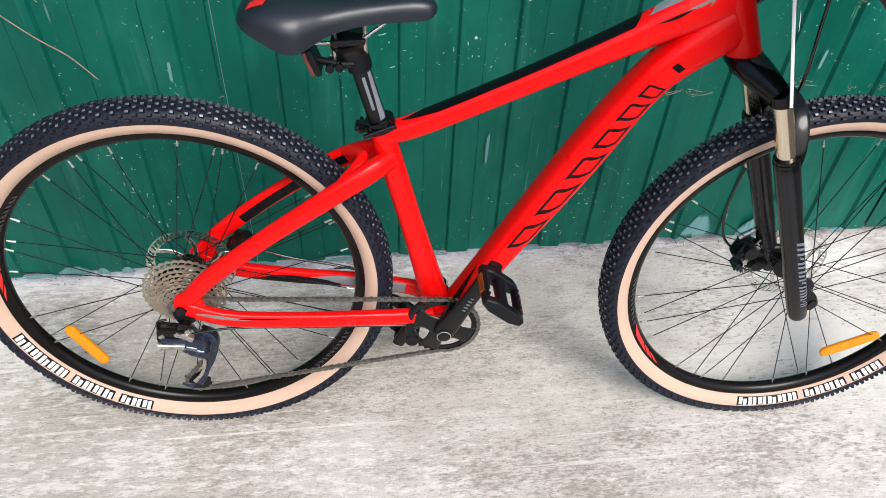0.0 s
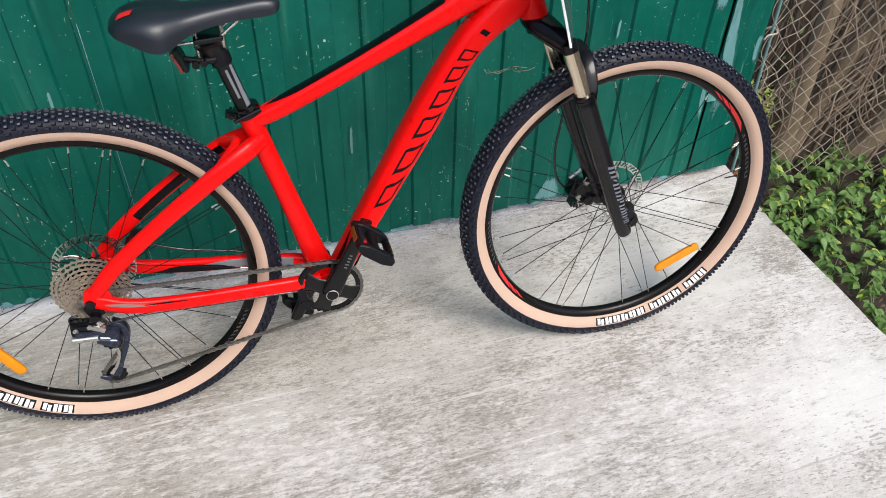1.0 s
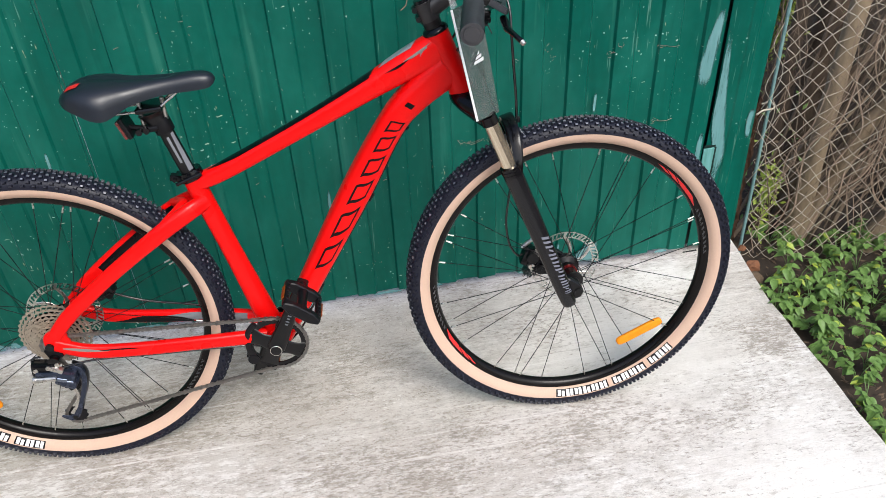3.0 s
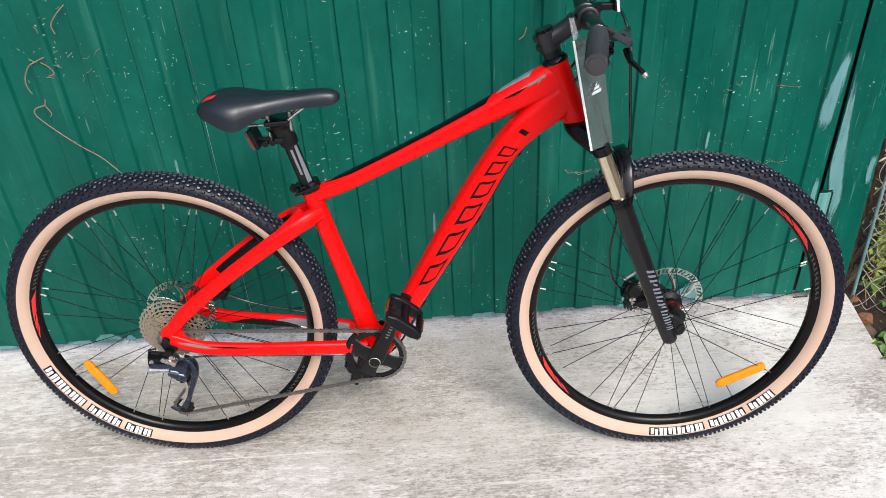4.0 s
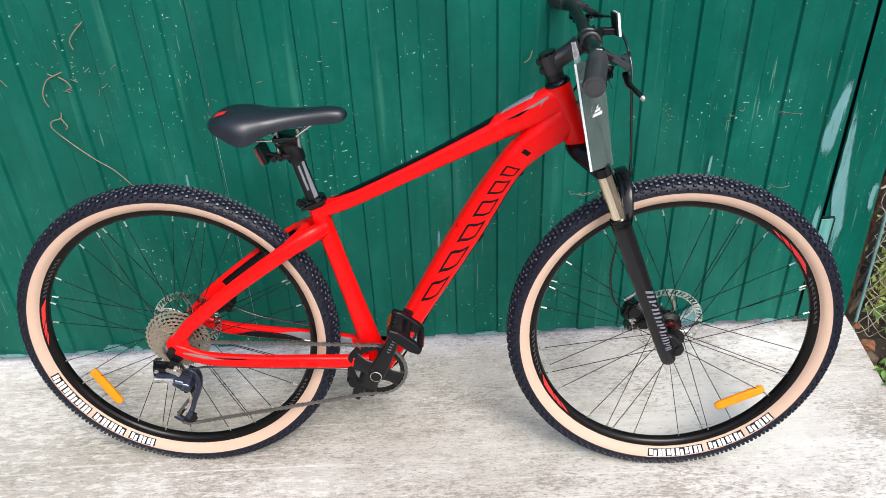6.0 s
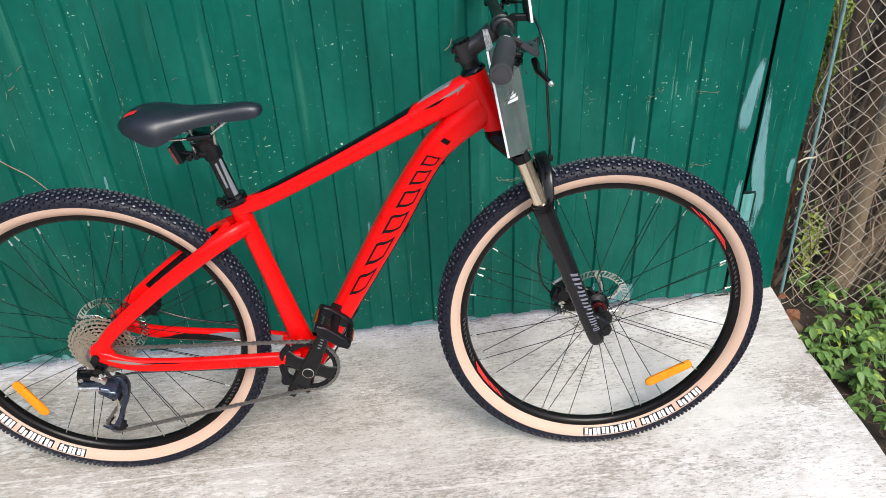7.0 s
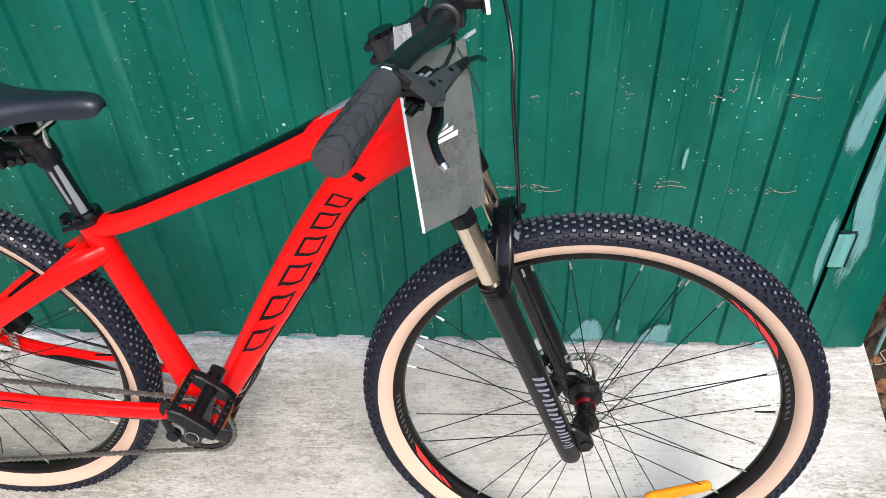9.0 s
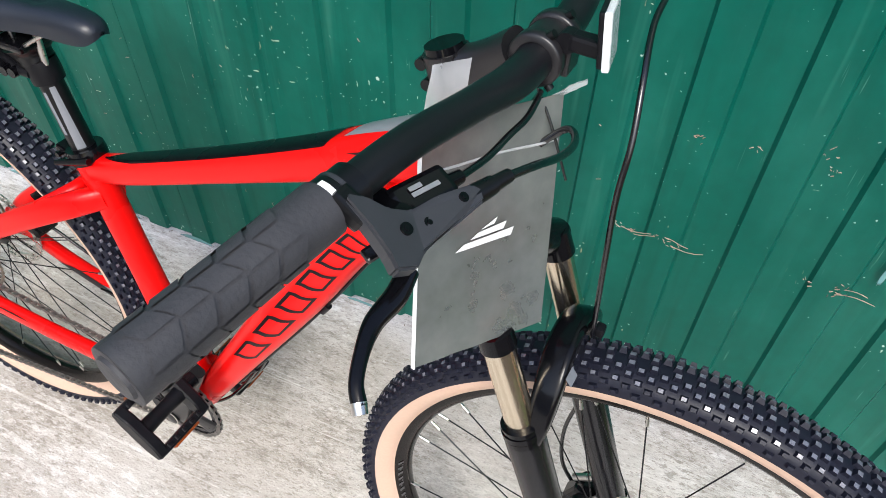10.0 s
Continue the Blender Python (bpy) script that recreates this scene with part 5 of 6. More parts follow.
for s, end in ((-1, PED), (1, OPP)):
    crank = b("crank_arm", Tube([(BB[0], s * 0.062, BB[1], 0.010, 0.019), (BB[0] * 0.85 + end[0] * 0.15, s * 0.065, BB[1] * 0.85 + end[1] * 0.15, 0.009, 0.0185), (BB[0] * 0.5 + end[0] * 0.5, s * 0.070, BB[1] * 0.5 + end[1] * 0.5, 0.008, 0.0145), (BB[0] * 0.1 + end[0] * 0.9, s * 0.075, BB[1] * 0.1 + end[1] * 0.9, 0.008, 0.0135), (end[0] * 1.06 - BB[0] * 0.06, s * 0.076, end[1] * 1.06 - BB[1] * 0.06, 0.0075, 0.012)], 7, 3.0).mesh(20), SATIN, "black alloy crank arm")
    b("crank_bolt", join(lathe([(0.0, s * 0.076), (0.006, s * 0.076), (0.0085, s * 0.0755), (0.0125, s * 0.0745), (0.0125, s * 0.068)], 24)), SATIN, "", crank).matrix_local = pose(BB[0], 0, BB[1])
    b("bolt_ring", lathe([(0.0116, s * 0.0764), (0.0130, s * 0.0757)], 28), STEEL, "thin bright ring", crank).matrix_local = pose(BB[0], 0, BB[1])
    if s < 0:
        lean = -math.degrees(math.atan2(end[1] - BB[1], end[0] - BB[0]))
        for k in range(5):
            u = 0.42 + 0.042 * k
            b("print_bar", rbox((0.0030, 0.001, 0.0080 if k % 2 else 0.0062), 0.0002, pose(BB[0] * (1 - u) + end[0] * u, -0.0788, BB[1] * (1 - u) + end[1] * u, 0, lean, 0)), GREY_PRINT, "pale printed bar", crank)
    # pedal: cage with side plates, barrel and amber end reflectors
    m = pose(end[0] + 0.005, s * 0.145, end[1] + 0.002, 0, 39, 0)
    w = 0.082
    side = [(-0.041, -0.0055), (-0.041, 0.0055), (-0.022, 0.0120), (0.022, 0.0120), (0.041, 0.0055), (0.041, -0.0055), (0.022, -0.0120), (-0.022, -0.0120)]
    plates = []
    for y0 in (0.034, -0.040):
        bm = flat(side, s * y0 - 0.0075, s * y0 + 0.0075, 0.0022)
        bmesh.ops.transform(bm, matrix=m, verts=bm.verts)
        plates.append(bm)
    pedal = b("pedal", plates[0], PLASTIC, "black plastic platform pedal")
    b("pedal_plate", plates[1], PLASTIC, "", pedal)
    for k in (-1, 1):
        b("pedal_rail", rbox((0.011, 0.080, 0.0125), 0.004, m @ pose(k * (w / 2 - 0.005), -0.003 * s, 0)), PLASTIC, "", pedal)
        for j in range(5):
            b("tread_tooth", rbox((0.006, 0.006, 0.004), 0.001, m @ pose(k * (w / 2 - 0.006), s * (-0.030 + 0.013 * j), 0.0075), 1), PLASTIC, "", pedal)
    b("pedal_barrel", Tube([(*(m @ Vector((0, -0.040, 0))), 0.0115, 0.0115), (*(m @ Vector((0, 0, 0))), 0.0095, 0.0095), (*(m @ Vector((0, 0.042, 0))), 0.0110, 0.0110)], 5, 2.2, (1, 0, 0)).mesh(18), PLASTIC, "", pedal)
    b("pedal_axle", join(rod((end[0], s * 0.078, end[1]), (end[0], s * 0.112, end[1]), 0.0085, 0.0080, 16), rod((end[0], s * 0.084, end[1]), (end[0], s * 0.100, end[1]), 0.0135, 0.0125, 20)), GLOSS, "", pedal)
    for k in (-1, 1):
        b("pedal_reflector", rbox((0.0030, 0.042, 0.0095), 0.001, m @ pose(k * (w / 2 + 0.0018), -0.003 * s, 0)), AMBER_OLD, "dull dark amber pedal reflector", pedal)
b("chain_guide", join(Tube([(0.415, -0.048, 0.357, 0.004, 0.006), (0.398, -0.048, 0.335, 0.004, 0.006), (0.393, -0.046, 0.300, 0.004, 0.007), (0.398, -0.044, 0.268, 0.005, 0.009)], 6, 2.6).mesh(12), rod((0.398, -0.050, 0.262), (0.398, -0.036, 0.262), 0.012)), PLASTIC, "black plastic chain guide")

# chain: links along its closed path
Y_RING, Y_COG = -0.046, -0.0629
LOW, UP = (-0.003, 0.177), (0.014, 0.266)
COG_R = 11 * 0.0127 / (2 * math.pi)


def arc(c, r, a0, a1, y, n):
    return [(c[0] + r * math.cos(radians(a)), y, c[1] + r * math.sin(radians(a))) for a in np.linspace(a0, a1, n)]


loop = arc(BB, 0.0655, 92, -97, Y_RING, 24) + arc(LOW, 0.0215, -85, -215, Y_COG, 12) + arc(UP, 0.0215, -35, 25, Y_COG, 8) + arc((0, R), COG_R, 262, 92, Y_COG, 18)
loop = np.array(loop + [loop[0]])


def chain_mesh():
    d = np.r_[0, np.cumsum(np.linalg.norm(np.diff(loop, axis=0), axis=1))]
    n = int(d[-1] / 0.0127)
    n -= n % 2
    at = np.linspace(0, d[-1], n + 1)
    pts = np.stack([np.interp(at, d, loop[:, k]) for k in range(3)], 1)
    verts, faces = [], []

    def plate(c, u, v, wy, ln, hh, th):
        o = len(verts)
        prof = [(-ln, 0.0), (-ln * 0.72, hh), (-ln * 0.25, hh * 0.66), (ln * 0.25, hh * 0.66), (ln * 0.72, hh), (ln, 0), (ln * 0.72, -hh), (ln * 0.25, -hh * 0.66), (-ln * 0.25, -hh * 0.66), (-ln * 0.72, -hh)]
        for yy in (wy - th, wy + th):
            for a, c2 in prof:
                p = c + a * u + c2 * v
                verts.append((p[0], p[1] + yy, p[2]))
        m = len(prof)
        faces.append(tuple(o + i for i in range(m)))
        faces.append(tuple(o + m + i for i in range(m))[::-1])
        for i in range(m):
            j = (i + 1) % m
            faces.append((o + i, o + j, o + m + j, o + m + i)[::-1])

    for i in range(n):
        c, u = (pts[i] + pts[i + 1]) / 2, pts[i + 1] - pts[i]
        u = u / np.linalg.norm(u)
        v = np.array([-u[2], 0, u[0]])
        wide = 0.0029 if i % 2 else 0.0021
        for s in (-1, 1):
            plate(c, u, v, s * wide, 0.0102, 0.0043, 0.0004)
        o = len(verts)
        for yy in (-0.0033, 0.0033):
            for k in range(8):
                a = 2 * math.pi * k / 8
                p = pts[i] + 0.0037 * (math.cos(a) * u + math.sin(a) * v)
                verts.append((p[0], p[1] + yy, p[2]))
        faces.append(tuple(o + k for k in range(8)))
        faces.append(tuple(o + 8 + k for k in range(8))[::-1])
        for k in range(8):
            faces.append((o + k, o + 8 + k, o + 8 + (k + 1) % 8, o + (k + 1) % 8))
    return solid(verts, faces, False)


tagged(b("chain", chain_mesh(), CHAIN_STEEL, "oiled grey steel roller chain"), kind="stuff")

# rear derailleur
mech = b("rear_derailleur", join(rbox((0.050, 0.024, 0.026), 0.007, pose(-0.022, -0.080, 0.327, 0, 8, 0)), rbox((0.022, 0.020, 0.030), 0.005, pose(-0.036, -0.082, 0.308, 0, -6, 0)), rod((0.002, -0.062, 0.340), (0.002, -0.088, 0.340), 0.0120, 0.0110, 20)), GLOSS, "black and bright steel rear derailleur")
b("hanger", rbox((0.030, 0.010, 0.030), 0.004, pose(0.002, -0.070, 0.352, 0, -18, 0)), PLASTIC, "black frame hanger", mech)
b("mech_barrel", join(rod((-0.044, -0.094, 0.3055), (0.000, -0.094, 0.3035), 0.0062, sides=18), rod((-0.046, -0.094, 0.3056), (-0.040, -0.094, 0.3054), 0.0078, sides=18)), STEEL, "polished steel spring barrel", mech)
b("mech_link", join(rbox((0.046, 0.009, 0.010), 0.003, pose(-0.016, -0.092, 0.3155, 0, 6, 4)), rbox((0.052, 0.009, 0.009), 0.003, pose(-0.014, -0.079, 0.293, 0, 10, 4))), DARK_BLUE, "dark blue-black link plates", mech)
b("mech_knuckle", join(rbox((0.042, 0.026, 0.034), 0.008, pose(0.014, -0.082, 0.296, 0, 16, 0)), rbox((0.034, 0.032, 0.020), 0.006, pose(0.018, -0.080, 0.284, 0, 26, 0)), rod((0.030, -0.064, 0.292), (0.030, -0.050, 0.292), 0.016, 0.015, 22)), DARK_BLUE, "dark blue-black angular knuckle", mech)
for k in range(2):
    b("mech_facet", rbox((0.020 - 0.006 * k, 0.003, 0.010 - 0.004 * k), 0.0012, pose(0.010 + 0.014 * k, -0.0955 + 0.001 * k, 0.298 - 0.008 * k, 6, 16, 0), 1), BLUE_STEEL, "pale polished facet", mech)
for p in ((-0.037, -0.0935, 0.3255), (-0.010, -0.0940, 0.3300), (0.008, -0.0900, 0.3330)):
    b("bolt", rod(p, (p[0], p[1] + 0.008, p[2]), 0.0052, sides=14), STEEL, "bright bolt head", mech)
b("mech_spring", rbox((0.026, 0.012, 0.012), 0.003, pose(0.004, -0.088, 0.322, 0, 30, 0)), STEEL, "bright stamped bracket", mech)
for y, mat in ((-0.0740, DARK_BLUE), (-0.0557, CAGE_STEEL)):
    b("mech_cage", Tube([(0.024, y, 0.316, 0.0013, 0.006), (0.040, y, 0.304, 0.0013, 0.0065), (0.044, y, 0.280, 0.0013, 0.0060), (0.034, y, 0.248, 0.0013, 0.0055), (0.020, y, 0.218, 0.0013, 0.0050), (0.006, y, 0.192, 0.0013, 0.0080), (-0.010, y, 0.176, 0.0013, 0.0075), (-0.030, y, 0.184, 0.0013, 0.0030)], 6, 3.0).mesh(12), mat, "dark cage plate", mech)
b("cage_edge", Tube([(0.018, -0.0765, 0.268, 0.0009, 0.0032), (0.020, -0.0765, 0.240, 0.0009, 0.0030), (0.010, -0.0765, 0.212, 0.0009, 0.0030), (-0.006, -0.0765, 0.190, 0.0009, 0.0040)], 6, 3.0).mesh(10), STEEL, "bright steel inner cage arm", mech)
for c in (UP, LOW):
    pul = b("jockey_wheel", toothed(0.0215, 11, Y_COG, 0.0045, 0.004, 0.005), PLASTIC, "black toothed jockey wheel", mech)
    pul.matrix_local = pose(c[0], 0, c[1])
    b("jockey_cap", rod((c[0], -0.0755, c[1]), (c[0], -0.0545, c[1]), 0.0055, sides=14), GLOSS, "", mech)

# ---- the plastic pouch hung on the bar ----
pouch = tagged(new("plastic_pouch"), "grey see-through plastic pouch hanging from the handlebar", "pouch")
pouch.matrix_world = bike.matrix_world.copy()


def film(corners, nu=14, nv=18, crease=0.0018, thick=0.0016):
    """A limp film spanned by four corners (top left, top right, bottom right, bottom left)."""
    tl, tr, br, bl = (Vector(c) for c in corners)
    n = (tr - tl).cross(bl - tl).normalized()
    verts = []
    for s in (0, 1):
        for j in range(nv + 1):
            for i in range(nu + 1):
                u, v = i / nu, j / nv
                p = tl.lerp(tr, u).lerp(bl.lerp(br, u), v)
                k = crease * (noise.noise((u * 3, v * 3, 2)) + 0.5 * noise.noise((u * 8, v * 6, 9))) * min(1, 6 * u * (1 - u) + 0.2)
                verts.append(p + n * (k + s * thick * (1 if 0 < i < nu and 0 < j < nv else 0.3)))
    w, o = nu + 1, (nu + 1) * (nv + 1)
    faces = []
    for j in range(nv):
        for i in range(nu):
            q = (j * w + i, j * w + i + 1, (j + 1) * w + i + 1, (j + 1) * w + i)
            faces += [q, tuple(o + k for k in q[::-1])]
    rimline = [i for i in range(nu)] + [j * w + nu for j in range(nv)] + [nv * w + i for i in range(nu, 0, -1)] + [j * w for j in range(nv, 0, -1)]
    for a, c in zip(rimline, rimline[1:] + rimline[:1]):
        faces.append((a, o + a, o + c, c))
    return solid(verts, faces)


TL, TR, BR, BL = (0.866, -0.113, 1.000), (0.928, -0.005, 0.992), (0.957, -0.038, 0.782), (0.897, -0.166, 0.818)
part("pouch_body", film((TL, TR, BR, BL)), FILM, pouch, "smoky grey plastic film")
part("pouch_flap", film(((0.860, -0.089, 1.034), (0.872, -0.053, 1.026), (0.880, -0.078, 0.998), (0.866, -0.113, 1.000)), 8, 6, 0.004), CLEAR_FILM, pouch, "crumpled clear plastic flap")
part("pouch_flap", film(((0.924, -0.020, 0.996), (0.938, 0.016, 0.996), (0.939, 0.015, 0.992), (0.928, -0.006, 0.990)), 8, 4, 0.002), CLEAR_FILM, pouch, "crumpled clear plastic flap")
edge = Tube([(*TL, 0.0008, 0.0022), (0.881, -0.139, 0.910, 0.0008, 0.0022), (*BL, 0.0008, 0.0022)], 6, 3.0, (0.4, 0.9, 0))
part("pouch_edge", edge.mesh(8), WHITE, pouch, "white welded edge")


def on_film(u, v, lift):
    tl, tr, br, bl = (Vector(c) for c in (TL, TR, BR, BL))
    n = (tr - tl).cross(bl - tl).normalized()
    n = n if n.x > 0 else -n
    return tl.lerp(tr, u).lerp(bl.lerp(br, u), v) + n * lift


seam = [on_film(u, 0.165 + 0.004 * math.sin(9 * u), 0.0030) for u in np.linspace(0.02, 0.96, 7)]
part("pouch_seam", cable([tuple(p) for p in seam], 0.0011, 4, 6), CLEAR_FILM, pouch, "pale welded seam")
for u0, u1, v0, v1 in ((0.24, 0.66, 0.505, 0.480), (0.34, 0.60, 0.468, 0.446), (0.42, 0.53, 0.436, 0.418)):
    quad = [on_film(u0, v0 + 0.012, 0.0052), on_film(u1 - 0.02, v0 + 0.002, 0.0052), on_film(u1, v1 - 0.004, 0.0052), on_film(u0 + 0.06, v1 + 0.012, 0.0052)]
    back = [q - Vector((0.0004, 0, 0)) for q in quad]
    part("print_bar", solid([*quad, *back], [(0, 1, 2, 3), (7, 6, 5, 4), (0, 4, 5, 1), (1, 5, 6, 2), (2, 6, 7, 3), (3, 7, 4, 0)], False), WHITE, pouch, "white printed bar")

# ---- beside the slab: fence, stems, weeds ----
FX, FY = 1.282, 0.790
f_dir = Vector((1, -0.30, 0)).normalized()
f_nor = Vector((0.30, 1, 0)).normalized()


def on_fence(u, z, back=0.0):
    p = Vector((FX, FY, 0)) + f_dir * u + f_nor * back
    return (p.x, p.y, z)


fence = tagged(new("chain_link_fence"), "rusty chain-link fence on a faded green pipe post", "fence")
fence.location = (FX, FY, -0.07)


def fpart(name, me, material, label=""):
    ob = part(name, me, material, fence, label)
    ob.matrix_parent_inverse = Matrix.Translation((-FX, -FY, 0.07))
    return ob


fpart("fence_post", rod((FX + 0.008, FY, -0.09), (FX + 0.012, FY, 1.75), 0.0050, sides=14), PIPE, "faded green pipe post")
STEP, CELL = 0.0240, 0.0245


def link_wire(i):
    """One zigzag wire of the mesh, bent a little out of true."""
    pts = []
    for j in range(66):
        z = -0.06 + CELL * j
        u = 0.02 + STEP * (i + (1.03 if (i + j) % 2 else -0.03))
        u += 0.034 * noise.noise((u * 4, z * 3, 1)) + 0.024 * noise.noise((u * 15, z * 13, 3)) + 0.04 * noise.noise((0.3, z * 1.3, 8)) * max(0, 1 - z)
        z += 0.022 * noise.noise((u * 5, z * 4, 7)) + 0.016 * noise.noise((u * 17, z * 15, 11))
        back = (0.002 if (i + j) % 2 else -0.002) + 0.022 * noise.noise((u * 4, z * 2.4, 4))
        pts.append(on_fence(u, z, back))
    k = [(*p, 0.00115, 0.00115) for p in pts]
    return Tube(k, 2, 2.0, (0.6, 0.8, 0.1)).mesh(5)


for i in range(64):
    fpart("mesh_wire", link_wire(i), WIRE)
for z in (0.455, 0.95):
    fpart("tie_wire", cable([(1.225, wall_y(z) + 0.004, z + 0.004), (1.26, 0.765, z), (FX + 0.015, FY - 0.016, z - 0.002), (FX + 0.02, FY + 0.012, z + 0.004), (FX - 0.005, FY + 0.016, z)], 0.0028, 6, 8), WIRE, "pale twisted tie wire")
for k in range(3):
    z = 0.30 + 0.12 * k
    fpart("loose_wire", cable([on_fence(0.0, z + 0.16, -0.015), on_fence(-0.02, z + 0.10, -0.03), on_fence(0.015, z + 0.04, -0.03), on_fence(0.01, z - 0.03, -0.02), on_fence(-0.015, z - 0.09, -0.01)], 0.0009, 6, 6), WIRE)


def stem(name, pts, material, label, category, seed):
    """A tapering woody stem with knots and a few side shoots."""
    r = random.Random(seed)
    keys = []
    for i, (x, y, z, w) in enumerate(pts):
        keys.append((x, y, z, w * r.uniform(0.92, 1.08), w * r.uniform(0.92, 1.08)))
    t = Tube(keys, 9, 2.0, (0.2, 0.95, 0.1))
    m = len(t.k)
    for i in range(m):
        t.k[i, 3] *= 1 + 0.16 * noise.noise((i * 0.35, seed, 0))
        t.k[i, 4] *= 1 + 0.16 * noise.noise((i * 0.35, seed, 5))
    trunk = tagged(new(name), label, category)
    part("stem", t.mesh(16), material, trunk)
    for j in range(3):
        s = r.uniform(0.35, 0.95)
        p = t.point(s, r.uniform(0, 360))
        q = np.array([r.uniform(-0.25, 0.35), r.uniform(-0.05, 0.25), r.uniform(0.15, 0.5)])
        part("shoot", cable([tuple(p), tuple(p + 0.4 * q + [0, 0, 0.03]), tuple(p + q)], 0.004, 6, 6), material, trunk)
    return trunk


stem("shrub", [(1.50, 0.83, -0.10, 0.036), (1.503, 0.822, 0.20, 0.030), (1.510, 0.82, 0.48, 0.027), (1.56, 0.84, 1.0, 0.024), (1.66, 0.88, 1.9, 0.018)], BARK, "brown-barked upright shrub stem behind the fence", "shrub", 1)
stem("shrub", [(1.485, 0.822, -0.09, 0.030), (1.568, 0.800, 0.155, 0.024), (1.616, 0.787, 0.33, 0.023), (1.680, 0.770, 0.46, 0.021), (1.86, 0.76, 0.86, 0.017), (2.1, 0.78, 1.5, 0.012)], BARK, "light brown slanting shrub stem behind the fence", "shrub", 2)
stem("shrub", [(1.68, 0.76, -0.12, 0.046), (1.76, 0.742, 0.0, 0.040), (1.82, 0.73, 0.12, 0.037), (2.00, 0.72, 0.5, 0.032), (2.3, 0.74, 1.2, 0.022)], BARK, "thick smooth slanting stem rising out of the weeds", "shrub", 3)
stem("tree", [(1.565, 1.02, -0.12, 0.070), (1.570, 1.01, 0.30, 0.055), (1.590, 1.00, 0.70, 0.050), (1.64, 1.02, 1.3, 0.044), (1.70, 1.05, 2.2, 0.030)], DARK_BARK, "dark rough tree trunk behind the fence", "tree", 4)
stem("shrub", [(1.42, 0.93, -0.10, 0.026), (1.45, 0.95, 0.25, 0.022), (1.475, 1.0, 0.6, 0.020), (1.53, 1.05, 1.2, 0.016)], DARK_BARK, "dark thin stem behind the fence post", "shrub", 5)
stem("shrub", [(1.95, 0.95, -0.10, 0.034), (2.02, 0.95, 0.3, 0.028), (2.16, 0.97, 0.8, 0.022), (2.4, 1.0, 1.6, 0.014)], DARK_BARK, "dark slanting stem behind the fence", "shrub", 6)


def tangle():
    """Dead vines and twigs tangled behind and through the fence."""
    bm_v, bm_f = [], []
    r = random.Random(21)
    for i in range(330):
        u, back = (r.uniform(-0.02, 0.4) if i % 5 == 0 else r.uniform(0.25, 1.7)), 0.02 + abs(r.gauss(0.08, 0.22))
        z0 = r.uniform(-0.08, 0.8) * r.uniform(0.3, 1)
        ln, tilt = r.uniform(0.25, 0.9), r.gauss(0.25, 0.35)
        p = np.array(on_fence(u, z0, back))
        pts = []
        bend = r.gauss(0, 0.30)
        for k in range(5):
            s = k / 4
            q = p + np.array([f_dir.x, f_dir.y, 0]) * (math.sin(tilt) * ln * s + bend * s * s) + np.array([0, 0, 1]) * math.cos(tilt) * ln * s
            q = q + np.array([r.gauss(0, 0.012), r.gauss(0, 0.012), r.gauss(0, 0.01)])
            pts.append((*q, w := 0.0, w))
        if i % 45 == 0:
            ln, tilt, p = 1.5, r.gauss(0.30, 0.14), np.array(on_fence(u, -0.09, r.uniform(0.05, 0.30)))
            pts = [(*(p + np.array([f_dir.x, f_dir.y, 0]) * math.sin(tilt) * ln * k / 4 + np.array([0, 0, math.cos(tilt) * ln * k / 4]) + np.array([r.gauss(0, 0.02), r.gauss(0, 0.015), 0])), 0, 0) for k in range(5)]
        w = r.uniform(0.005, 0.013) if i % 45 == 0 else r.choice([0.0008, 0.0010, 0.0012, 0.0016, 0.0022, 0.0034])
        k = [(*q[:3], w * (1 - 0.12 * n), w * (1 - 0.12 * n)) for n, q in enumerate(pts)]
        me = Tube(k, 3, 2.0, (0.3, 0.9, 0.2))
        m, o = len(me.k), len(bm_v)
        for a in range(m):
            for c in range(5):
                bm_v.append(me.point(a / (m - 1), 72 * c))
        for a in range(m - 1):
            for c in range(5):
                bm_f.append((o + a * 5 + c, o + a * 5 + (c + 1) % 5, o + (a + 1) * 5 + (c + 1) % 5, o + (a + 1) * 5 + c))
    return solid(bm_v, bm_f)


tagged(part("twig_tangle", tangle(), VINE), "tangle of dry brown vines and twigs behind the fence", "twigs", kind="stuff")


def strands():
    """Thin dry climbing stems wound through the fence."""
    verts, faces = [], []
    r = random.Random(63)
    for i in range(85):
        u, z = r.uniform(0.02, 1.4), r.uniform(-0.08, 0.25)
        lean, w, ph = r.gauss(0.22, 0.25), r.choice([0.0010, 0.0013, 0.0016, 0.0022, 0.0032]), r.uniform(0, 6)
        pts = []
        for k in range(r.randint(6, 11)):
            h = 0.075 * k
            pts.append((*on_fence(u + lean * h + 0.022 * math.sin(ph + k * 1.3) + r.gauss(0, 0.006), z + h, -0.006 + 0.012 * math.cos(ph + k * 1.9)), w * (1 - 0.05 * k), w * (1 - 0.05 * k)))
        t = Tube(pts, 4, 2.0, (0.3, 0.9, 0.2))
        m, o = len(t.k), len(verts)
        for a in range(m):
            for c in range(5):
                verts.append(t.point(a / (m - 1), 72 * c))
        for a in range(m - 1):
            for c in range(5):
                faces.append((o + a * 5 + c, o + a * 5 + (c + 1) % 5, o + (a + 1) * 5 + (c + 1) % 5, o + (a + 1) * 5 + c))
    return solid(verts, faces)


tagged(part("climbing_stems", strands(), TWIG), "thin dry climbing stems wound through the chain-link mesh", "dry stems", kind="stuff")


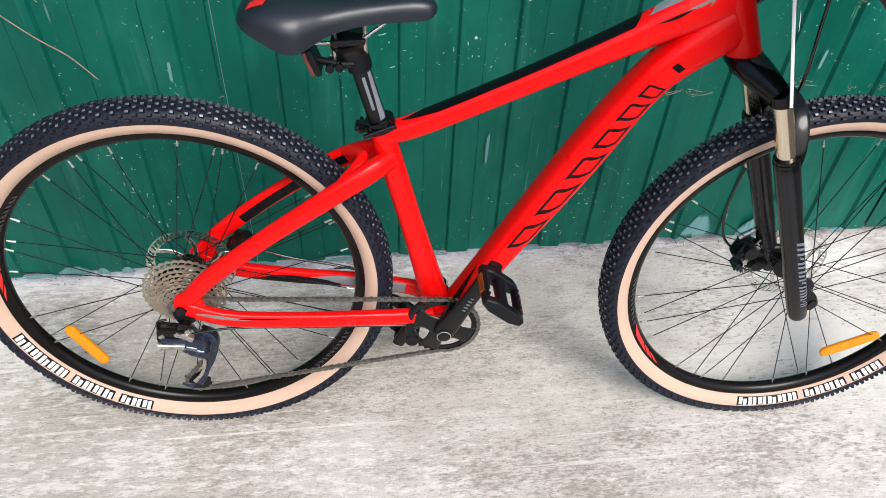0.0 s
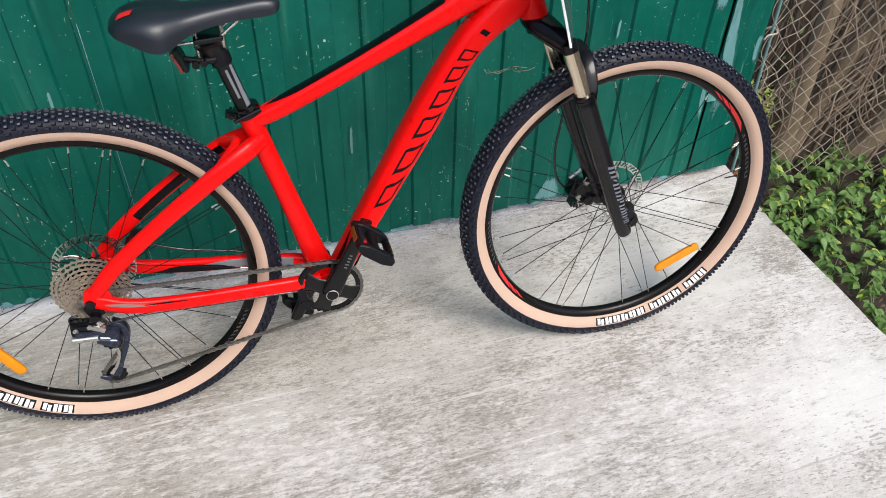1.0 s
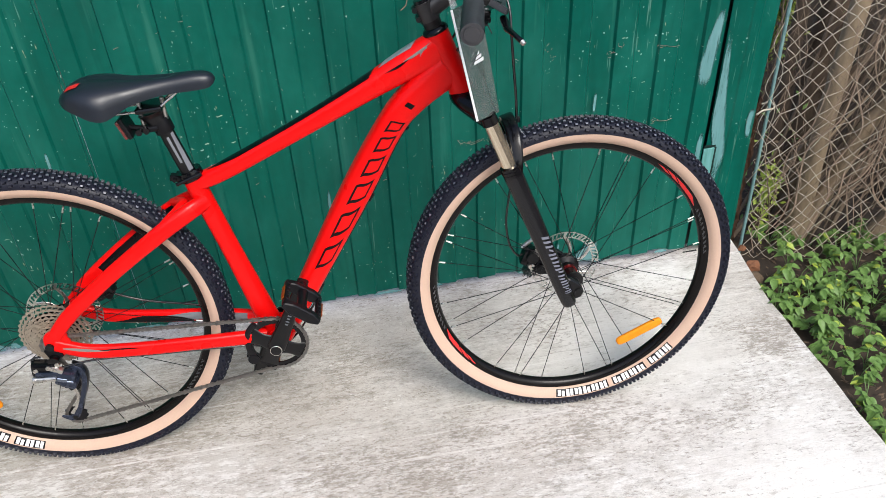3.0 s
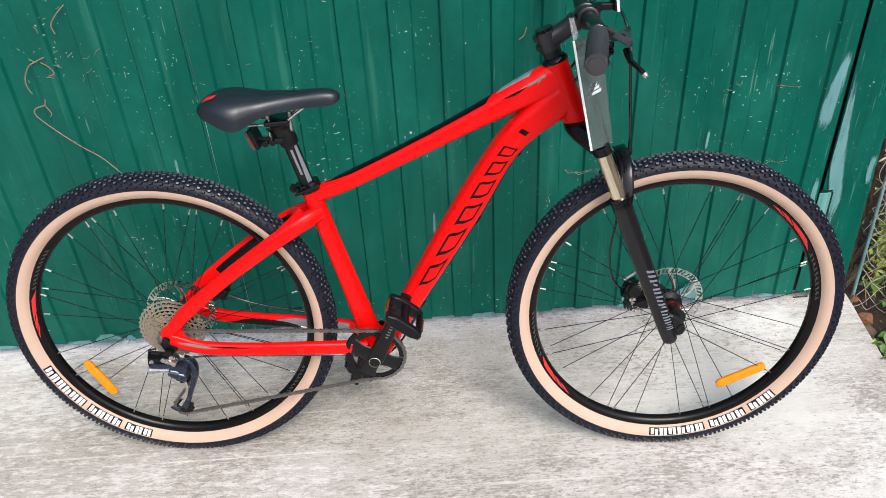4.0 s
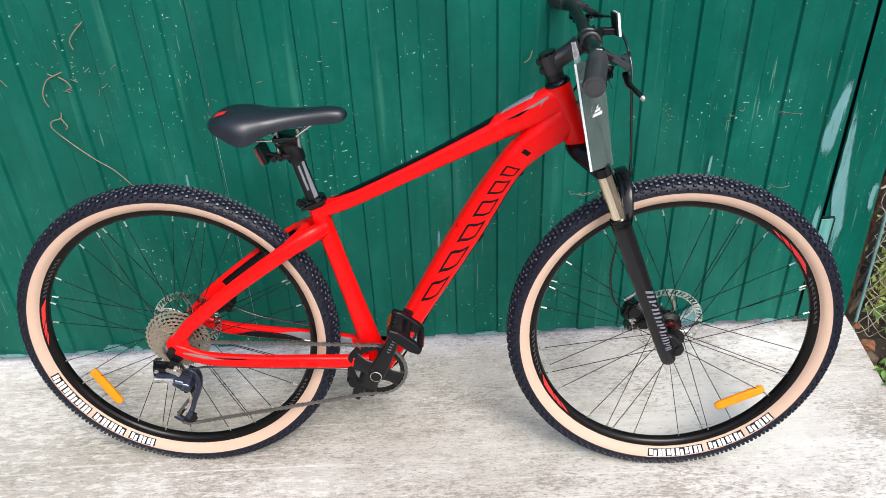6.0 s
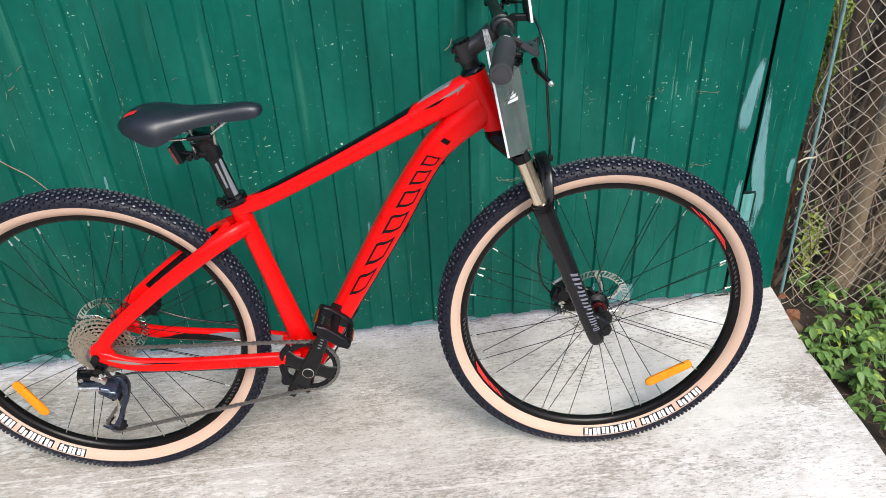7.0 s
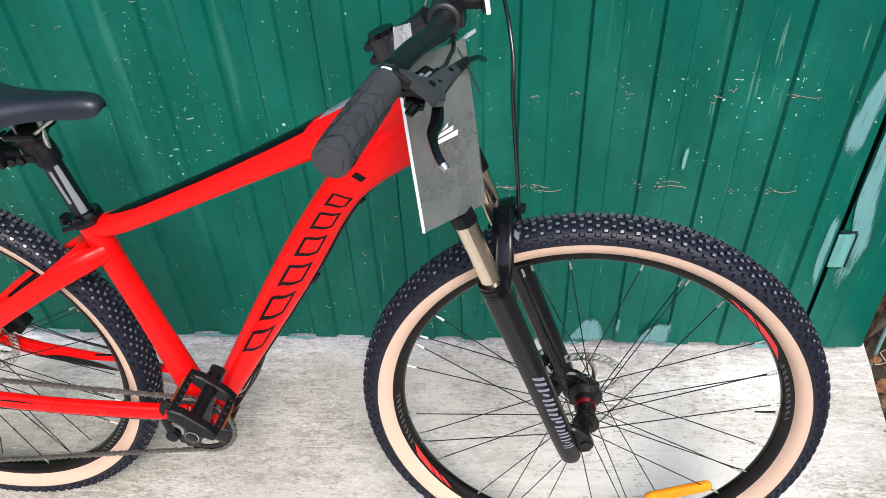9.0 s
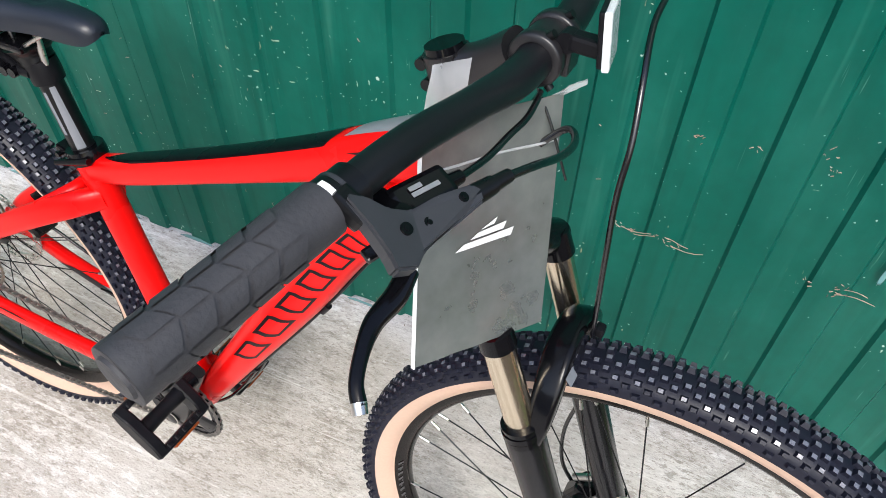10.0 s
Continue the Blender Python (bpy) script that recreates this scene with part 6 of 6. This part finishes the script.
def leaf_mesh(length, width, fold, droop):
    """A pointed oval leaf with a raised midrib fold and a drooping tip."""
    verts, faces, n = [], [], 6
    for i in range(n + 1):
        t = i / n
        w = width * math.sin(math.pi * t**0.75) ** 0.9 * (1 - 0.15 * t) / 2
        z = -droop * t * t
        for s in (-1, 0, 1):
            verts.append((t * length, s * w, z + abs(s) * fold * w))
    for i in range(n):
        for j in range(2):
            faces.append((i * 3 + j, (i + 1) * 3 + j, (i + 1) * 3 + j + 1, i * 3 + j + 1))
    return solid(verts, faces)


LEAVES = [leaf_mesh(*a) for a in ((0.038, 0.027, 0.35, 0.010), (0.034, 0.024, 0.25, 0.006), (0.042, 0.026, 0.4, 0.014), (0.028, 0.022, 0.3, 0.004))]
for me in LEAVES:
    me.materials.append(LEAF)
PALE = [me.copy() for me in LEAVES]
for me in PALE:
    me.materials.clear()
    me.materials.append(LEAF_PALE)


def weed(x, y, seed, high, group):
    """A low weed: leaf stalks from one root, each with three or five leaflets."""
    r = random.Random(seed)
    root = tagged(new("weed"), "fresh green ground-elder weed growing beside the slab", "weed", group)
    root.location = (x, y, -0.07)
    for k in range(r.randint(5, 7)):
        a = r.uniform(0, 2 * math.pi)
        h, out = high * r.uniform(0.55, 1.1), high * r.uniform(0.25, 0.8)
        tip = Vector((out * math.cos(a), out * math.sin(a), h))
        part("stalk", cable([(0, 0, -0.01), (tip.x * 0.35, tip.y * 0.35, h * 0.6), tuple(tip)], 0.0012, 4, 5), STALK, root)
        for t, turn in ((0, 0), (0, 70), (0, -70), (-0.3, 50), (-0.3, -50)):
            if t and r.random() < 0.35:
                continue
            me = r.choice(PALE if r.random() < 0.07 else LEAVES)
            ob = new("leaf", me)
            ob.parent = root
            sz = r.uniform(0.5, 0.95)
            at = tip * (1 + t * 0.6)
            ob.matrix_local = Matrix.Translation(at) @ Matrix.Rotation(a + radians(turn + r.uniform(-18, 18)), 4, "Z") @ Matrix.Rotation(r.uniform(-0.15, 0.45), 4, "Y") @ Matrix.Rotation(r.uniform(-0.4, 0.4), 4, "X") @ Matrix.Diagonal((sz, sz, sz, 1))


r = random.Random(5)
made = 0
for _ in range(2000):
    if made >= 165:
        break
    x, y = r.uniform(1.20, 2.10), r.uniform(-0.40, 0.86)
    line = FY - 0.30 * (x - FX)
    if y > line + 0.10 or x < 1.226 + 0.04 * y + max(0, y - 0.5) * 0.1:
        continue
    if y > 0.70 and r.random() < 0.4:
        continue
    near = max(0.0, 1 - abs(line - y) / 0.5)
    if r.random() > 0.45 + 0.55 * near:
        continue
    weed(x, y, 100 + made, r.uniform(0.045, 0.085) * (0.8 + 0.4 * near), "weeds beside the slab")
    made += 1


def scattered(n, seed, box, size, up):
    """Loose dry leaves or crumbs lying on the ground, past counting."""
    r = random.Random(seed)
    verts, faces = [], []
    for _ in range(n):
        x, y = r.uniform(*box[0]), r.uniform(*box[1])
        z = box[2] + r.uniform(0, up)
        a, w, l = r.uniform(0, 6.28), size * r.uniform(0.3, 0.7), size * r.uniform(0.6, 1.3)
        c, s = math.cos(a), math.sin(a)
        o = len(verts)
        for u, v, h in ((-1, 0, 0), (0, -0.6, 0.15), (1, 0, r.uniform(0, 0.5)), (0, 0.6, 0.15), (0, 0, 0.35)):
            verts.append((x + l * u * c - w * v * s, y + l * u * s + w * v * c, z + h * w))
        faces += [(o, o + 1, o + 4), (o + 1, o + 2, o + 4), (o + 2, o + 3, o + 4), (o + 3, o, o + 4)]
    return solid(verts, faces, False)


tagged(part("leaf_litter", scattered(2600, 3, ((1.24, 2.4), (-0.6, 1.2), -0.07), 0.012, 0.02), LITTER), "dry brown leaf litter on the soil", "leaf litter", kind="stuff")
tagged(part("crumbs", scattered(150, 9, ((-1.6, 1.2), (0.745, 0.79), 0.0), 0.004, 0.001), LITTER), "crumbs of dirt along the foot of the gate", "dirt", kind="stuff")


def foliage(n, seed, centre, spread, names, material):
    r = random.Random(seed)
    verts, faces = [], []
    for _ in range(n):
        p = Vector([r.gauss(c, s) for c, s in zip(centre, spread)])
        q = Euler((r.uniform(-1, 1), r.uniform(-1, 1), r.uniform(0, 6.28))).to_matrix()
        l = r.uniform(0.006, 0.014) * (2 if centre[1] > 1.5 else 1.6 if centre[2] > 0.7 else 1)
        o = len(verts)
        for u, v in ((-1, 0), (-0.2, -0.42), (1, 0), (-0.2, 0.42)):
            verts.append(p + q @ Vector((u * l, v * l, 0.2 * l * abs(v))))
        faces.append((o, o + 1, o + 2, o + 3))
    return tagged(part(names[0], solid(verts, faces, False), material), names[1], names[2], kind="stuff")


foliage(900, 31, (1.75, 1.75, 0.55), (0.35, 0.18, 0.45), ("bright_foliage", "sunlit yellow-green foliage far behind the gate", "foliage"), LEAF_PALE)
foliage(240, 33, (1.44, 0.98, 0.16), (0.10, 0.08, 0.16), ("ivy_leaves", "small green leaves among the stems behind the fence", "foliage"), LEAF)
foliage(300, 35, (1.385, 0.850, 0.13), (0.020, 0.015, 0.065), ("yellow_leaves", "small yellow-green leaves behind the fence mesh", "foliage"), LEAF_PALE)


foliage(2600, 37, (1.596, 1.30, 0.59), (0.022, 0.02, 0.085), ("bright_foliage", "sunlit yellow-green leaves seen past the gate edge", "foliage"), LEAF_PALE)
foliage(1500, 39, (1.85, 1.16, 0.26), (0.42, 0.10, 0.34), ("dead_leaves", "dead brown leaves caught among the twigs", "dead leaves"), LITTER)


def bank():
    """An earth bank with brush rising behind the fence."""
    n, m, verts = 40, 24, []
    for i in range(n + 1):
        for j in range(m + 1):
            x, t = 1.2 + 4.0 * i / n, j / m
            y = 1.22 + 1.8 * t - 0.30 * (x - 1.28)
            z = -0.09 + 1.15 * min(1, t * 1.9) ** 0.8 * min(1, max(0, (x - 1.55) * 2)) + 0.05 * noise.noise((x * 3, y * 3, 1)) + 0.02 * noise.noise((x * 12, y * 12, 1))
            verts.append((x, y, z))
    w = m + 1
    return solid(verts, [(i * w + j, (i + 1) * w + j, (i + 1) * w + j + 1, i * w + j + 1) for i in range(n) for j in range(m)])


tagged(part("earth_bank", bank(), SOIL), "dark earth bank behind the fence", "earth bank", kind="structure")

# ---- two added walls, out of view: west dims the light on the left, south closes the yard ----
ADDED_WALL = surface("grey_render", (0.42, 0.40, 0.37), 0.9, vary=0.3, scale=3, bump=0.4)
tagged(part("light_block_west", rbox((0.25, 5.0, 2.5), 0.01, pose(-3.0, -1.9, 1.2)), ADDED_WALL), "unseen added grey wall that dims the light from the west", "wall", kind="structure")
tagged(part("added_wall_south", rbox((7.0, 0.25, 2.6), 0.01, pose(-2.6, -7.6, 1.2)), ADDED_WALL), "unseen added grey wall that closes the yard to the south", "wall", kind="structure")

# ---- dry vine remains stuck to the gate ----


def vine(points, w, label):
    pts = [(x, wall_y(z) - 0.0115 - 0.001 * (k % 2), z) for k, (x, z) in enumerate(points)]
    root = tagged(part("dry_vine", cable(pts, w, 6, 6), TWIG), label, "dry vine")
    return root


for pts in ([(-0.764, 1.008), (-0.790, 0.985), (-0.806, 0.964), (-0.803, 0.944)], [(-0.846, 0.892), (-0.870, 0.882), (-0.889, 0.872), (-0.905, 0.845), (-0.908, 0.823), (-0.902, 0.806)], [(-0.878, 0.790), (-0.884, 0.776), (-0.908, 0.768), (-0.912, 0.752), (-0.893, 0.725), (-0.860, 0.690), (-0.829, 0.659), (-0.793, 0.630), (-0.770, 0.600), (-0.751, 0.574)], [(-0.884, 0.776), (-0.874, 0.755), (-0.880, 0.745)], [(-0.858, 0.880), (-0.842, 0.868), (-0.836, 0.852), (-0.850, 0.846)], [(-1.02, 0.900), (-1.00, 0.885), (-0.985, 0.862)], [(0.268, 0.890), (0.262, 0.872), (0.250, 0.862)]):
    vine(pts, 0.0014, "dry pinkish vine tendril stuck to the green gate")


def tendrils():
    r = random.Random(41)
    verts, faces = [], []

    def bit(x, z, ln, a, w):
        o = len(verts)
        for k in range(5):
            s = k / 4
            xx, zz = x + ln * (s - 0.5) * math.cos(a) + 0.12 * ln * math.sin(3.5 * s + x * 90) * math.sin(a), z + ln * (s - 0.5) * math.sin(a) + 0.12 * ln * math.sin(3 * s + x * 70) * math.cos(a)
            for d, yy in ((-w, 0.0102), (w, 0.0102), (0, 0.0118)):
                verts.append((xx - d * math.sin(a), wall_y(zz) - yy, zz + d * math.cos(a)))
        for k in range(4):
            for p in range(3):
                q = (p + 1) % 3
                faces.append((o + 3 * k + p, o + 3 * k + q, o + 3 * k + 3 + q, o + 3 * k + 3 + p))

    for k in range(16):
        cx, cz = r.uniform(0.34, 1.04), r.choice([0.70, 0.705, 0.49, 0.495]) + r.gauss(0, 0.010)
        for _ in range(6):
            bit(cx + r.gauss(0, 0.006), cz + r.gauss(0, 0.004), r.uniform(0.002, 0.008), r.uniform(0, 3.14), r.uniform(0.00028, 0.0005))
        if k % 2:
            bit(cx + 0.025, cz, r.uniform(0.03, 0.06), r.gauss(0, 0.10), 0.00022)
    for _ in range(34):
        bit(r.gauss(-0.50, 0.30), r.uniform(0.25, 1.0), r.uniform(0.003, 0.012), r.uniform(0, 3.14), r.uniform(0.00028, 0.0006))
    for _ in range(14):
        bit(r.gauss(-0.82, 0.05), r.uniform(0.82, 1.02), r.uniform(0.006, 0.022), r.uniform(0, 3.14), r.uniform(0.0005, 0.001))
    for _ in range(18):
        bit(r.uniform(-0.35, 0.35), r.uniform(0.1, 1.0), r.uniform(0.003, 0.010), r.uniform(0, 3.14), r.uniform(0.00028, 0.0005))
    return solid(verts, faces, False)


tagged(part("dry_tendrils", tendrils(), surface("bleached_tendril", (0.32, 0.245, 0.19), 0.85, dark=(0.12, 0.075, 0.055), scale=40, fine=200, bump=0.3)), "tiny dry tendrils and chaff stuck to the gate", "tendrils", kind="stuff")
rng = random.Random(77)
for k in range(46):
    x = -1.45 + 0.055 * k + rng.uniform(-0.02, 0.02)
    if x < 1.03 and (x < -0.8 or k % 4 == 0):
        wide, high = rng.uniform(0.03, 0.14), rng.uniform(0.004, 0.020 if x > -0.8 else 0.05) * rng.uniform(0.4, 1.0)
        part("paint_smear", daub([(0.022, x, x + wide), (0.030 + 0.3 * high, x + 0.04 * wide, x + 0.97 * wide), (0.034 + 0.6 * high, x + 0.2 * wide, x + 0.7 * wide), (0.034 + high, x + 0.25 * wide, x + 0.55 * wide)], 0.0112, 0.9), BRUSHED, wall, "worn pale scuff at the foot of the sheet")
for rows in ([(0.020, 0.545, 0.665), (0.060, 0.560, 0.650), (0.095, 0.580, 0.635), (0.140, 0.594, 0.606)], [(0.020, 0.700, 0.805), (0.070, 0.722, 0.800), (0.120, 0.772, 0.795)]):
    part("paint_smear", daub(rows, 0.0112, 0.9), BRUSHED, wall, "flaked pale teal patch at the foot of the sheet")
part("paint_smear", smear(-1.395, -1.365, 0.070, 0.100, 91, 0.0112, 0.2), WHITE, wall, "small white paint mark")
for x, z0, z1 in ((0.735, 0.53, 0.60), (0.02, 0.30, 0.42), (-0.62, 0.55, 0.62), (0.66, 0.06, 0.13)):
    part("paint_smear", daub([(z0, x, x + 0.009), ((z0 + z1) / 2, x - 0.001, x + 0.011), (z1, x + 0.003, x + 0.010)], 0.0112), BRUSHED, wall, "thin pale scrape")


# ---- a broken lump at the corner of the slab ----
def lump(x, y, z, size, seed, material, label, category):
    bm = bmesh.new()
    bmesh.ops.create_icosphere(bm, subdivisions=3, radius=1)
    for v in bm.verts:
        k = 1 + 0.45 * noise.noise((*(v.co * 1.3 + Vector((seed, 0, 0))),)) + 0.15 * noise.noise((*(v.co * 5),))
        v.co = Vector((v.co.x * size[0], v.co.y * size[1], max(-0.6, v.co.z) * size[2])) * k
    ob = tagged(part(category.split()[0], bm, material), label, category)
    ob.location = (x, y, z)


RUST = surface("flaking_rust", (0.20, 0.085, 0.04), 0.9, dark=(0.06, 0.03, 0.02), scale=40, fine=200, bump=0.8)
lump(1.266, 0.742, -0.002, (0.011, 0.009, 0.012), 2.0, RUST, "small rusty lump at the slab corner", "lump")
lump(1.285, 0.700, -0.045, (0.026, 0.020, 0.018), 5.0, RUST, "rusty brown lump beside the slab corner", "lump")
lump(1.268, 0.650, -0.050, (0.020, 0.024, 0.014), 8.0, LITTER, "brown clod of earth beside the slab", "clod")


ROTTEN = surface("rotten_wood", (0.075, 0.042, 0.026), 0.95, dark=(0.0, 0.0, 0.0), scale=22, fine=140, stretch=(1, 1, 0.4), bump=0.9, spec=0.2)
stub = tagged(new("timber_stub"), "dark rotten timber stub behind the gate edge", "timber")
stub.location = (1.258, 0.806, -0.10)


def rough_board(wide, high, deep, seed):
    """A rotten, flaking board: uneven faces and ragged sides."""
    nx, nz, verts, faces = 8, 70, [], []
    for back in (0, 1):
        for i in range(nz + 1):
            z = high * i / nz
            for j in range(nx + 1):
                u = j / nx - 0.5
                x = u * wide * (1 + 0.25 * noise.noise((u, z * 16, seed))) + 0.004 * noise.noise((0, z * 45, seed))
                y = (0.012 * noise.noise((u * 3, z * 9, seed)) + 0.009 * noise.noise((u * 9, z * 38, seed + 3))) * (1 - back) + deep * back
                verts.append((x, y, z + (0.05 * noise.noise((u * 5, 1, seed)) if i == nz else 0)))
    w, o = nx + 1, (nx + 1) * (nz + 1)
    for i in range(nz):
        for j in range(nx):
            q = (i * w + j, i * w + j + 1, (i + 1) * w + j + 1, (i + 1) * w + j)
            faces += [q, tuple(o + k for k in q[::-1])]
        for j in (0, nx):
            q = (i * w + j, (i + 1) * w + j, o + (i + 1) * w + j, o + i * w + j)
            faces.append(q if j == 0 else q[::-1])
    for j in range(nx):
        a = nz * w
        faces.append((a + j, a + j + 1, o + a + j + 1, o + a + j))
    return solid(verts, faces, False)


for k, (x, y, high) in enumerate(((-0.016, 0.0, 0.62), (0.012, 0.016, 0.56))):
    part("board", rough_board(0.034, high, 0.022, 3.0 + 4 * k), ROTTEN, stub, "dark rotten flaking board").matrix_local = pose(x, y, 0)
